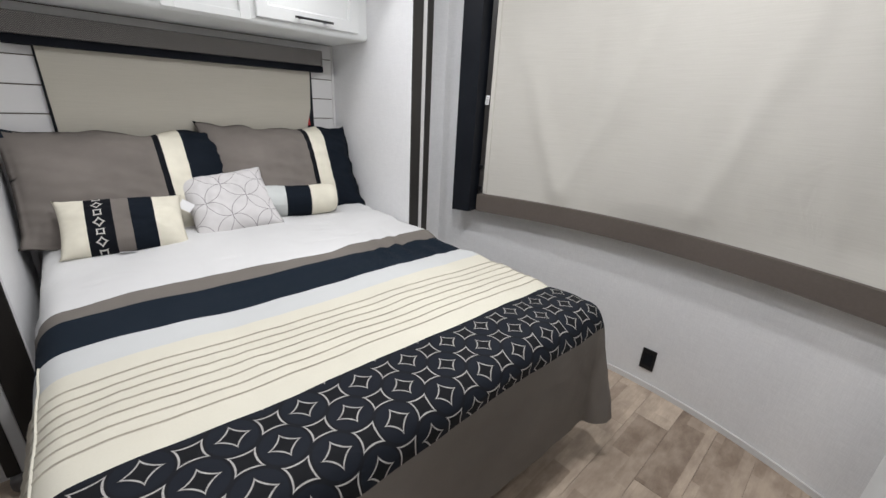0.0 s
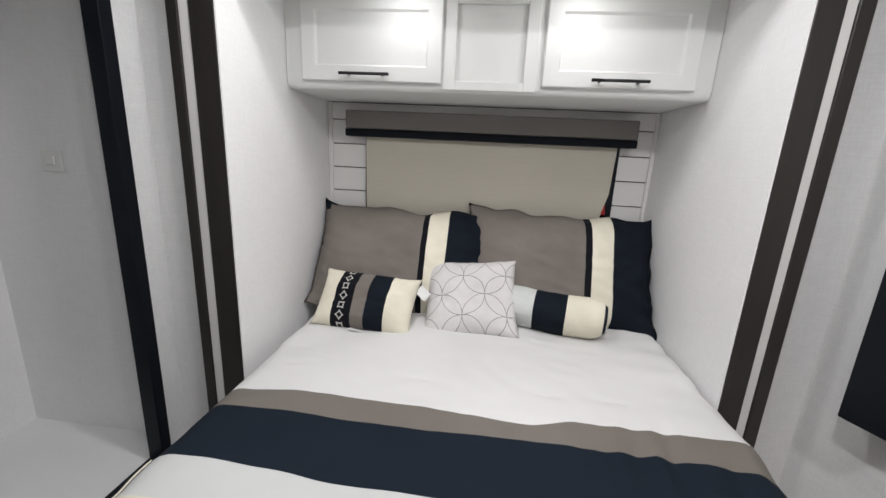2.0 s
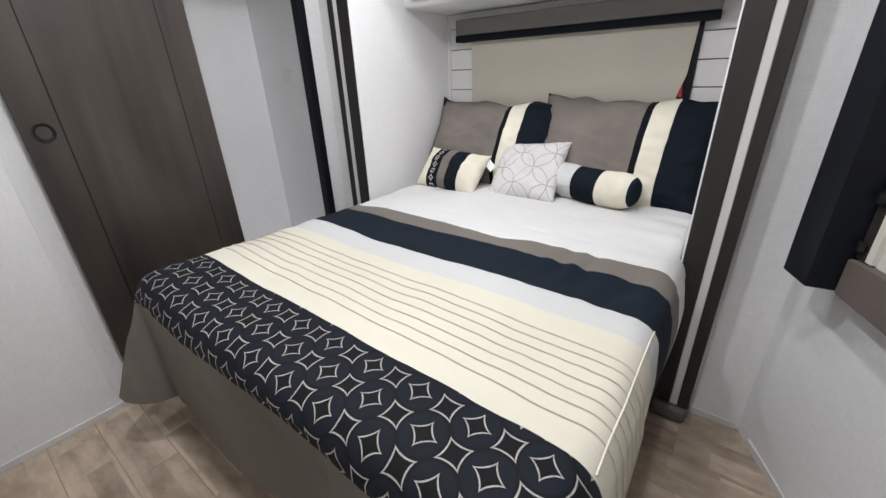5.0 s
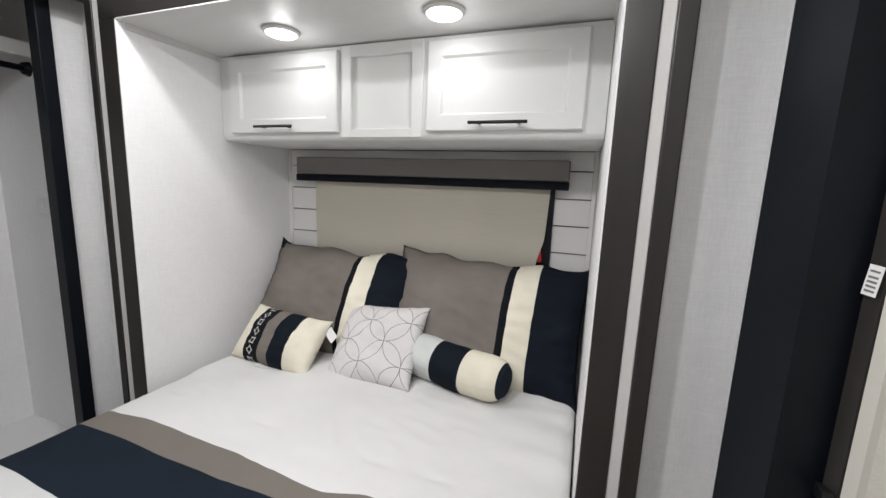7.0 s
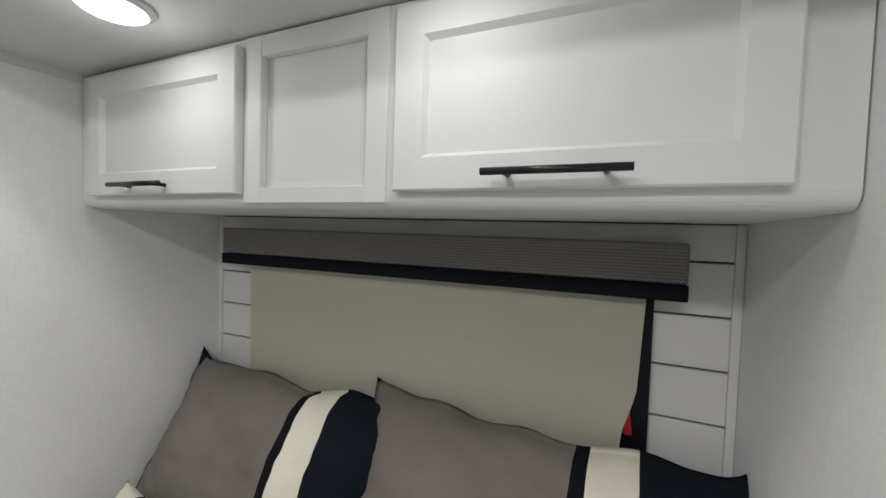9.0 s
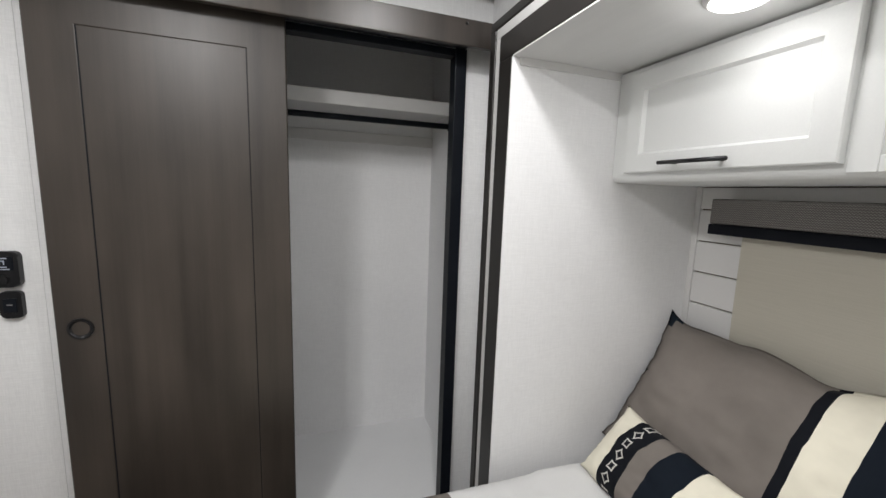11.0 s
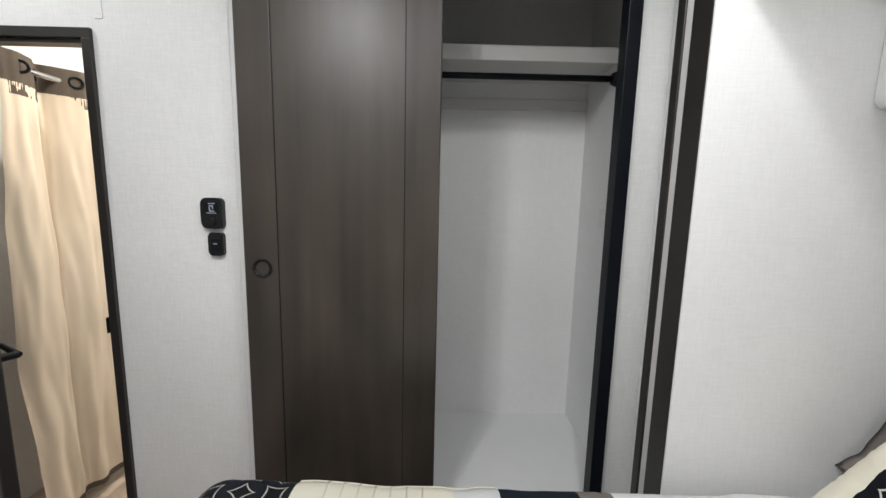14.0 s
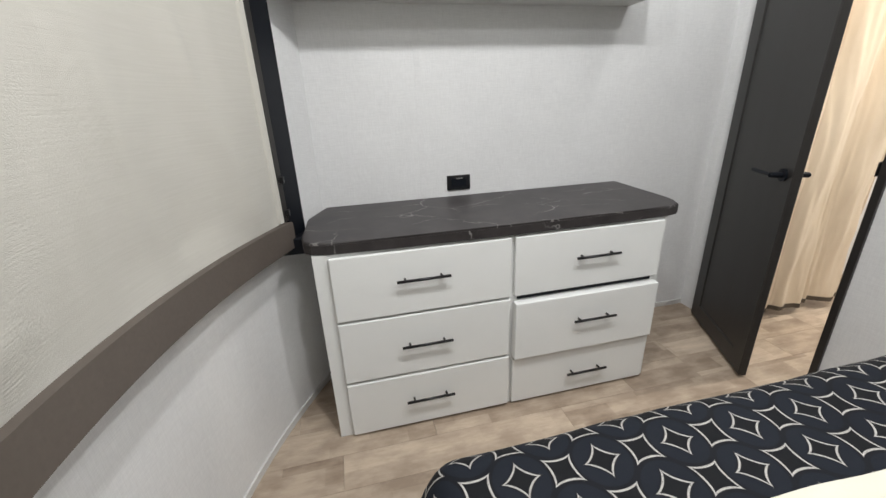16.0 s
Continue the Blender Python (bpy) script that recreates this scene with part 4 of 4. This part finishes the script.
# ---- cabinet over the bed ----
over = thing("overhead_cabinet", (1.18, 2.95, 1.645), "white overhead cabinet above the bed with two hinged doors", "overhead cabinet")
CF = 2.752
bm = bmesh.new()
prof = [(CF + 0.014, 1.985), (CF + 0.014, 1.668), (CF, 1.668)] + [(CF + 0.024 - 0.024 * math.cos(a), 1.668 - 0.024 * math.sin(a)) for a in [math.pi / 2 * k / 6 for k in range(1, 7)]] + [(3.148, 1.644), (3.148, 1.985)]
lo, hi = [[bm.verts.new((x, y, z)) for y, z in prof] for x in (SL + 0.002, SR - 0.002)]
n = len(prof)
bm.faces.new(lo), bm.faces.new(hi[::-1])
for i in range(n):
    bm.faces.new((lo[i], lo[(i + 1) % n], hi[(i + 1) % n], hi[i]))
part("body", bm, M_PAINT, over)
for x0, x1, z0, z1 in ((SL + 0.002, 1.012, 1.6681, 1.985), (1.352, SR - 0.002, 1.6681, 1.985)):
    part("face_frame", box(x0, x1, CF, CF + 0.0138, z0, z1), M_PAINT, over)
for x0, x1, z0, z1 in ((1.0125, 1.058, 1.654, 1.985), (1.308, 1.3515, 1.654, 1.985), (1.0581, 1.3079, 1.654, 1.685), (1.0581, 1.3079, 1.944, 1.985)):
    part("centre_frame", box(x0, x1, CF - 0.004, CF + 0.0138, z0, z1, 0.0015, segments=1), M_PAINT, over)
for x0, x1, h0, h1 in ((0.475, 1.008, 0.633, 0.82), (1.374, 1.896, 1.538, 1.731)):
    d = part("door", framed_panel(x0, x1, 1.672, 1.968, CF - 0.022, 0.0215, 0.052, 0.011, 0.007), M_PAINT, over)
    part("handle", bar_pull((h0, CF - 0.055, 1.693), (h1, CF - 0.055, 1.693), (0, -0.032, 0)), M_METAL, d, "dark metal bar handle", smooth=True)

# ---- rear window with its shade ----
rear = thing("window_2", (1.18, 3.14, 0.85), "small dark bedroom window behind a shade", "window")
part("window_frame", box(0.60, 1.80, 3.128, BACK - 0.0005, 0.80, 1.50, 0.004), M_BLACK, rear, "black frame")
part("glass", box(0.64, 1.765, 3.1262, 3.128, 0.84, 1.47), M_PANE, rear)
part("latch", turned(box(-0.009, 0.009, -0.008, 0.0, -0.03, 0.03, 0.003), Matrix.Translation((1.757, 3.122, 1.205)) @ Matrix.Rotation(math.radians(-8), 4, "Y")), M_RED, rear, "red emergency latch")
blind = thing("roller_shade", (1.185, 3.1, 1.60), "greige roller shade with a woven valance over the bed", "roller shade")
part("valance", box(0.518, 1.853, 3.076, BACK - 0.001, 1.519, 1.602, 0.006, segments=3), M_MESH, blind, "grey basket-weave valance")
part("valance_band", box(0.517, 1.854, 3.0745, BACK - 0.001, 1.484, 1.518, 0.003), M_BAND, blind, "black lower band")


def blind_place(i, j):
    z = 0.84 + 0.70 * j
    x0, x1 = 0.615 - 0.008 * j, 1.752 + 0.034 * j - 0.022 * min(1.0, max(0.0, (1.27 - z) / 0.09))
    x = x0 + (x1 - x0) * i
    curl = max(0.0, i - 0.9) * 10
    return Vector((x, 3.115 - 0.012 * curl * curl * (1 - j) + 0.003 * noise.noise((x * 3, z * 2, 1.0)), z))


part("fabric", sheet(60, 24, blind_place, lambda i, j: (1.15 * i, 0.7 * j)), M_SHADE_BACK, blind, smooth=True)

# Shiplap boards of the headboard wall.
zs = [0.07, 0.29, 0.405, 0.52, 0.635, 0.75, 0.868, 0.985, 1.102, 1.218, 1.334, 1.448, 1.563, 1.644]
for z0, z1 in zip(zs, zs[1:]):
    part("shiplap_board", box(SL + 0.022, SR - 0.018, BACK, BACK + 0.0125, z0 + 0.0025, z1 - 0.0025, 0.0015, segments=1), M_SHIPLAP, wall_back)
part("corner_strip", box(SL + 0.0005, SL + 0.022, BACK - 0.004, BACK + 0.0125, 0.07, 1.643, 0.002), M_SHIPLAP, wall_back)
part("corner_strip", box(SR - 0.018, SR - 0.0005, BACK - 0.004, BACK + 0.0125, 0.07, 1.643, 0.002), M_SHIPLAP, wall_back)

# ---- bed ----
BX0, BX1, BTOP, FOOT, HEAD = 0.455, 1.985, 0.712, 1.165, 3.10
bed = thing("bed", (1.195, 2.13, 0.07), "queen bed with mattress set into the alcove", "bed")
part("base", box(0.50, 1.89, 1.30, 3.08, 0.07, 0.36, 0.01), M_LIP, bed)
part("mattress", box(BX0 + 0.035, BX1 - 0.06, FOOT + 0.045, HEAD - 0.01, 0.36, BTOP - 0.05, 0.05, segments=4), M_WHITE, bed)
bed_leg = (0.56, 1.83)
for x in bed_leg:
    part("leg", box(x - 0.03, x + 0.03, 1.38, 1.44, 0.001, 0.07), M_BLACK, bed)

R = 0.075


def drop(s, flat, reach):
    """Along a cloth that lies flat, bends over an edge of radius R and hangs: how far out and how far down at s past the flat part's end."""
    if s <= flat:
        return s, 0.0
    a = (s - flat) / R
    if a < math.pi / 2:
        return flat + R * math.sin(a), R * (1 - math.cos(a))
    return flat + R, R + (s - flat - R * math.pi / 2)


HALF, MID = (BX1 - BX0) / 2, (BX0 + BX1) / 2
LIE_X, LIE_Y = HALF - R, HEAD - FOOT - R


TUFTS = [(0.606 - MID, HEAD - 2.33), (1.03 - MID, HEAD - 2.30), (1.44 - MID, HEAD - 2.288), (1.62 - MID, HEAD - 2.29)]


def ease(f):
    f = min(1.0, max(0.0, f))
    return f * f * (3 - 2 * f)


def settle(a, s):
    """The mattress lies lower past the pillows, most so on its open side."""
    u = a + A_MAX
    return -0.022 * ease((u - 0.45) / 0.5) * ease((s - 0.92) / 0.16) + 0.008 * (1 - ease((u - 0.35) / 0.4)) * ease((s - 1.45) / 0.15)


def spread_point(a, s):
    """Bedspread: a across from the middle line, s down the bed from the head."""
    side = 1 if a >= 0 else -1
    ox, dx = drop(abs(a), LIE_X, 0)
    oy, dy = drop(s, LIE_Y, 0)
    x, y = MID + side * ox, HEAD - oy
    z = BTOP - max(dx, dy)
    near = min(1.0, max(0.0, (abs(a) - 0.45) / 0.3))
    w = near * (0.011 if a > 0 else 0.007) * noise.noise((a * 4.0, s * 14.0, 2.5)) + noise.noise((a * 3.1, s * 2.3, 0.5)) * 0.008 + noise.noise((a * 9.0, s * 6.0, 4.0)) * 0.0032 + 0.009 * max(0.0, 0.1 + noise.noise((a * 2.0 + 3.0, s * 2.0, 1.0))) * (0.5 - abs(noise.noise((a * 9.0 - s * 7.0, s * 13.0, 5.0))))
    right = min(1.0, max(0.0, (a - 0.12) / 0.4))
    w += right * math.exp(-((s - 1.06) / 0.15) ** 2) * 0.016 * noise.noise((a * 23.0 + s * 4.0, s * 3.2, 15.0))
    w += math.exp(-((s - 1.45) / 0.16) ** 2) * 0.006 * max(0.0, 0.15 + noise.noise((a * 2.6, s * 3.0, 21.0))) * (noise.noise((a * 21.0, s * 7.0, 18.0)) + 0.6 * noise.noise((a * 40.0, s * 16.0, 3.0)))
    w += 0.0050 * noise.noise((a * 6.0 + s * 5.0, s * 3.0 - a * 2.0, 31.0)) * (1.0 if s < 0.95 else 0.3)
    for ta, ts in TUFTS:
        w -= 0.006 * math.exp(-((a - ta) / 0.035) ** 2 - ((s - ts) / 0.012) ** 2)
    crown = 0.012 * (1 - (a / HALF) ** 2) if abs(a) < HALF else 0.0
    ea, es = abs(a) - LIE_X, s - LIE_Y
    if ea > 0 and es > 0:
        # Round the corner the cloth hangs as a flaring cone with soft folds.
        r, th = math.hypot(ea, es), math.atan2(es, ea)
        square = min((A_MAX - LIE_X) / max(1e-4, math.cos(th)), (S_MAX - LIE_Y) / max(1e-4, math.sin(th)))
        rounded = (A_MAX - LIE_X) * math.cos(th) ** 2 + (S_MAX - LIE_Y) * math.sin(th) ** 2
        r *= 1 - (1 - rounded / square) * min(1.0, r / square) ** 2
        out, down = drop(r, 0.0, 0)
        out += ((0.34 if side > 0 else 0.55) * math.sin(2 * th) ** 2 + 0.10 * math.sin(6 * th)) * max(0.0, down - 0.05)
        x, y, z = MID + side * (LIE_X + out * math.cos(th)), HEAD - LIE_Y - out * math.sin(th), BTOP - down
    if dx > 0.06:
        x += side * (0.016 * math.sin(min(1.0, dx / 0.4) * math.pi) + 0.006 * math.sin(s * 9.0) + 0.010 * noise.noise((s * 3.0, dx * 2, 7.0))) * min(1.0, dx * 6) * (0.3 if y > 2.3 else 1.0)
    if dy > 0.06:
        y += (0.012 * math.sin(a * 6.0 + 1.0) + 0.016 * noise.noise((a * 2.5, dy * 2, 3.0)) + 0.005 * noise.noise((a * 13, dy * 8, 1.0)) + 0.0022 * noise.noise((a * 31, dy * 27, 4.0))) * min(1.0, dy * 5)
    if y > 2.36:
        x = min(max(x, SL + 0.010), SR - 0.006 - 0.004 * min(1.0, 8 * dx))
    z += settle(a, s)
    return Vector((x, y, z + (w + crown) * (1.0 if max(dx, dy) < R else 0.25)))


SIDE, FOOT_HANG = 0.33, 0.42
A_MAX = LIE_X + R * math.pi / 2 + SIDE
S_MAX = LIE_Y + R * math.pi / 2 + FOOT_HANG


def s_of(y):
    return HEAD - y


def pleat(s, line):
    """A stitched tuck: the cloth rises slowly towards the foot of the bed and falls sharply at the line."""
    d = s - line
    return TUCK * ((d + 0.0385) / 0.0385) ** 1.5 if -0.0385 < d <= 0.0 else 0.0


TUCK = 0.0030
PLEATS = [s_of(1.4825 + 0.0385 * k) for k in range(7)]


def wavy(a, s):
    return 0.0035 * max(0.0, noise.noise((a * 5.0 + 2.0, s * 3.0, 3.0))) * (1 + noise.noise((a * 22.0, s * 40.0, 1.0))) + 0.006 * noise.noise((a * 2.4, s * 0.5, 8.0)) + 0.003 * noise.noise((a * 8.0, s, 6.0))


# How far each seam strays towards the foot, at places across the cloth.
STRAY = {1: [(0.4, 0.0), (0.65, -0.002), (0.95, 0.005), (1.28, 0.034), (1.42, 0.002), (1.7, 0.003), (1.9, 0.0)],
         3: [(0.45, 0.0), (0.85, 0.006), (1.0, 0.006), (1.85, 0.0)], "tuck": [(1.0, 0.0), (1.25, 0.008), (1.65, 0.02)],
         5: [(0.5, -0.003), (0.9, -0.006), (1.15, -0.003), (1.4, 0.010), (1.8, 0.007)]}


def stray(k, u):
    pts = STRAY.get(k)
    if not pts:
        return 0.0
    if u <= pts[0][0]:
        return pts[0][1]
    for (u0, d0), (u1, d1) in zip(pts, pts[1:]):
        if u <= u1:
            f = (u - u0) / (u1 - u0)
            return d0 + (d1 - d0) * f * f * (3 - 2 * f)
    return pts[-1][1]


bedspread = thing("bedspread", (1.195, 2.1, 0.70), "striped bedspread in white, navy, cream and taupe", "bedspread")


def drift(a, s):
    """How far a tuck at s strays."""
    return stray("tuck", a + A_MAX) - 0.8 * wavy(a, s) + 0.004 * noise.noise((a * 9.0, s * 5.0, 2.0))


EDGES = [0.02, s_of(2.17), s_of(2.085), s_of(1.893), s_of(1.782), s_of(1.403), s_of(1.403) + 0.285, S_MAX]
BANDS = [("white_field", M_WHITE, 110), ("taupe_stripe", M_TAUPE, 8), ("navy_stripe", M_NAVY, 14), ("pale_stripe", M_PALE, 8), ("pleated_field", M_CREAM, 150), ("embroidered_band", M_STITCH, 24), ("taupe_drop", M_TAUPE, 48)]
for k, ((nm, mt, rows_n), s0, s1) in enumerate(zip(BANDS, EDGES, EDGES[1:])):
    def down(i, j, s0=s0, s1=s1, k=k):
        """How far down the cloth a point of this band lies, with its crooked seams."""
        a = -A_MAX + 2 * A_MAX * i
        end0 = (wavy(a, s0) + stray(k, a + A_MAX)) * (1 - j) if s0 > 0.1 else 0.0
        end1 = (wavy(a, s1) + stray(k + 1, a + A_MAX)) * j if s1 < S_MAX - 0.01 else 0.0
        return s0 + (s1 - s0) * j + end0 + end1

    def at_place(i, j, s0=s0, s1=s1, nm=nm, down=down):
        a = -A_MAX + 2 * A_MAX * i
        s = s0 + (s1 - s0) * j
        p = spread_point(a, down(i, j))
        if nm == "pleated_field":
            d = sum(pleat(down(i, j) - drift(a, s), q) for q in PLEATS)
            if abs(a) < HALF:
                p.z += d
            else:
                p.x += d if a > 0 else -d
        return p

    part(nm, sheet(150, rows_n, at_place, lambda i, j, down=down: (2 * A_MAX * i, down(i, j))), mt, bedspread, smooth=True)


for side in (-1, 1):
    def piping_place(i, j, side=side):
        """A corded seam where the top panel meets the side drop."""
        s = EDGES[3] + (EDGES[5] - EDGES[3]) * i
        a = side * (LIE_X + 0.062 + 0.005 * (j - 0.5) + 0.003 * noise.noise((s * 7.0, side, 1.0)))
        p = spread_point(a, s)
        return p + Vector((side * 0.7, 0, 0.7)) * (0.0015 + 0.004 * math.sin(math.pi * j))

    part("piping", sheet(90, 4, piping_place, lambda i, j: (i, 0.01 * j)), M_CREAM, bedspread, "cream corded seam", smooth=True)

# Greige strips on the tucks' foot side paint the shadow under each lip.
M_TUCK_SHADOW = woven("greige_tuck_shadow", (0.47, 0.435, 0.37), (0.55, 0.51, 0.435))
for q in PLEATS:
    def tuck_shadow_place(i, j, q=q):
        a = -A_MAX + 2 * A_MAX * i
        s = q + 0.0004 + 0.0011 * j
        p = spread_point(a, s + drift(a, q))
        h = 0.0012 + (TUCK + 0.0006) * (1 - j)
        if abs(a) < HALF:
            p.z += h
        else:
            p.x += h if a > 0 else -h
        return p

    part("tuck_shadow", sheet(150, 2, tuck_shadow_place, lambda i, j: (2 * A_MAX * i, 0.01 * j)), M_TUCK_SHADOW, bedspread, "narrow greige strip painted as the shadow under a tuck", smooth=True)


# ---- pillows ----
def pillow_mesh(w, h, thick, ears=0.05, n=36, lump=0.006, seed=1.0, flange=0.0, ears_up=(0.0, 0.0)):
    """A stuffed cushion lying in the xz plane, facing -y, its foot at z = 0."""
    bm = bmesh.new()

    def face(side):
        def f(i, j):
            u, v = 2 * i - 1, 2 * j - 1
            x = w / 2 * u * (1 - ears * (1 - v * v) * abs(u) ** 2)
            z = h / 2 * v * (1 - ears * (1 - u * u) * abs(v) ** 2)
            inner = max(0.0, (1 - abs(u / (1 - flange)) ** 2.4)) * max(0.0, (1 - abs(v / (1 - flange)) ** 2.4)) if abs(u) < 1 - flange and abs(v) < 1 - flange else 0.0
            d = thick / 2 * inner ** 0.55 + (0.004 * min(1.0, 12 * (1 - max(abs(u), abs(v)))) if flange else 0.0)
            edge = (1 - u ** 4) * (1 - v ** 4)
            wr = lump * noise.noise((u * 2.2 + seed, v * 2.2, seed)) + 0.5 * lump * noise.noise((u * 6 + seed, v * 6, seed * 2))
            rim = (1 - inner ** 0.2) * (0.016 if flange else 0.006) * noise.noise((u * 5, v * 5, seed + 3))
            corner = 0.035 * (abs(u * v) ** 7) if flange else 0.02 * (abs(u * v) ** 8)
            near_rim = max(abs(u), abs(v)) ** 6
            pucker = near_rim * (1 - abs(u * v) ** 4) * 0.0045 * noise.noise((u * 13 + seed, v * 13, seed + 5))
            if flange:
                # The loose navy end falls in deep creases.
                slack = max(0.0, (u - 0.52) / 0.48)
                pucker += slack * 0.016 * noise.noise((u * 3.2 + seed, v * 6.5 + 2.0 * u, seed + 11)) + 0.004 * noise.noise((u * 5 + v * 7, v * 3, seed + 6))
            wave = (abs(v) ** 4) * (0.034 if flange else 0.006) * noise.noise((u * 2.6, v, seed + 8))
            return Vector((x * (1 + corner), -side * (d + wr * edge) + rim - pucker, z * (1 + corner * 0.8) + wave + h / 2 + (ears_up[1 if u > 0 else 0] * (abs(u) * max(0.0, v)) ** 12)))
        return f

    for side in (1, -1):
        sheet(n, n, face(side), lambda i, j: (w * i, h * j), unit=True, into=bm)
    bmesh.ops.remove_doubles(bm, verts=bm.verts, dist=0.0004)
    return bm


def cushion(name, bm, material, m, label, back=None, ear=False):
    ob = finish(name, bm, material, True, origin=(0, 0, 0))
    if back:
        ob.data.materials.append(back)
        half = len(ob.data.polygons) // 2
        n = int(math.sqrt(half))
        for f in ob.data.polygons:
            i, j = f.index // n, f.index % n
            f.material_index = 1 if f.index >= half or (ear and ((i < 4 and j > n - 2) or (i < 2 and j > n - 5))) else 0
    ob.matrix_basis = m
    return tagged(ob, label, "pillow", "pillows on the bed")


sham_l = pillow_mesh(0.83, 0.515, 0.165, 0.03, 56, 0.016, 1.3, 0.05, (0.022, 0.012))
cushion("bed_pillow", sham_l, M_SHAM, pose(0.833, 2.812, 0.712, -31, 0, 0), "taupe pillow sham with cream and navy stripes at the headboard", M_NAVY, True)
sham_r = pillow_mesh(0.835, 0.52, 0.165, 0.035, 56, 0.016, 4.1, 0.05, (0.012, 0.045))
cushion("bed_pillow", sham_r, M_SHAM_WIDE, pose(1.538, 2.828, 0.712, -28, 1, -2), "taupe pillow sham with cream and navy stripes at the headboard", M_NAVY)
cushion("lumbar_pillow", pillow_mesh(0.42, 0.252, 0.15, 0.05, 40, 0.010, 2.2), M_LUMBAR, pose(0.732, 2.614, 0.708, -40, 2, -4), "small striped lumbar pillow with embroidered diamonds")
cushion("throw_pillow", pillow_mesh(0.388, 0.352, 0.14, 0.055, 44, 0.014, 3.7), M_CIRCLES, pose(1.180, 2.650, 0.706, -44, -6, -2), "square pale grey pillow with a circle line pattern")

bolster = thing("bolster_pillow", (1.55, 2.72, 0.80), "round bolster pillow in pale grey, navy and cream", "pillow", "pillows on the bed")
BA, BB, BR = Vector((1.312, 2.822, 0.812)), Vector((1.706, 2.722, 0.806)), 0.085
axis = (BB - BA).normalized()
e1 = axis.cross(Vector((0, 0, 1))).normalized()
e2 = e1.cross(axis)


def bolster_place(i, j):
    a = 2 * math.pi * j
    end = 1 - 0.22 * abs(2 * i - 1) ** 9
    r = BR * end * (1 + 0.05 * noise.noise((i * 4, math.cos(a), math.sin(a))) + 0.02 * noise.noise((i * 14, 2 * math.cos(a), 2 * math.sin(a))))
    p = BA.lerp(BB, i) + r * (math.cos(a) * e1 + math.sin(a) * e2)
    p.z -= 0.012 * math.sin(math.pi * i)
    return p


part("cover", sheet(40, 40, bolster_place, lambda i, j: (0.42 * i, 0.55 * j), unit=True), M_BOLSTER, bolster, smooth=True)
for c, sgn in ((BA, -1), (BB, 1)):
    part("end_cap", rod(c - axis * 0.004 * sgn, c + axis * 0.012 * sgn, BR * 0.785, sides=36, r2=BR * 0.62), M_NAVY, bolster, "dark round end cap", smooth=False)


def cloth_tag(m, label):
    ob = finish("care_tag", turned(box(-0.027, 0.027, -0.0008, 0.0008, -0.042, 0.0, 0.0), m), M_LABEL)
    return tagged(ob, label, "care tag", "pillow tags")


cloth_tag(pose(0.725, 2.585, 0.724, 75, 8, 0), "white care tag sewn to the lumbar pillow")
cloth_tag(pose(0.985, 2.735, 0.865, -20, 35, -20), "white care tag sewn to the square pillow")

# ---- floor boards ----
W, L = 0.153, 0.918
board = part("floor_plank", box(-0.4586, 0.4586, -0.0761, 0.0761, -0.008, 0.0, 0.0006, segments=1), M_PLANK, floor, origin=(0, 0, 0))
row_y, k, first = SOUTH + 0.0765, 0, True
while row_y < NORTH:
    end = nose(row_y) + 0.03
    start = HALL_END if row_y < 1.06 else WEST - 0.02
    x = start - L + (0.15 + k * 0.37) % L
    while x < end:
        x0, x1 = max(x, start), min(x + L, end)
        if x1 - x0 > L - 0.001:
            pl = board if first else new("floor_plank", board.data)
            pl.location = (x0 + L / 2, row_y, 0)
            if not first:
                pl.parent = floor
                pl.matrix_parent_inverse = place_of(floor).inverted()
            first = False
        elif x1 - x0 > 0.02:
            part("floor_plank", box(x0 + 0.0004, x1 - 0.0004, row_y - 0.0761, row_y + 0.0761, -0.008, 0.0, 0.0006, segments=1), M_PLANK, floor)
        x += L
    row_y += W
    k += 1
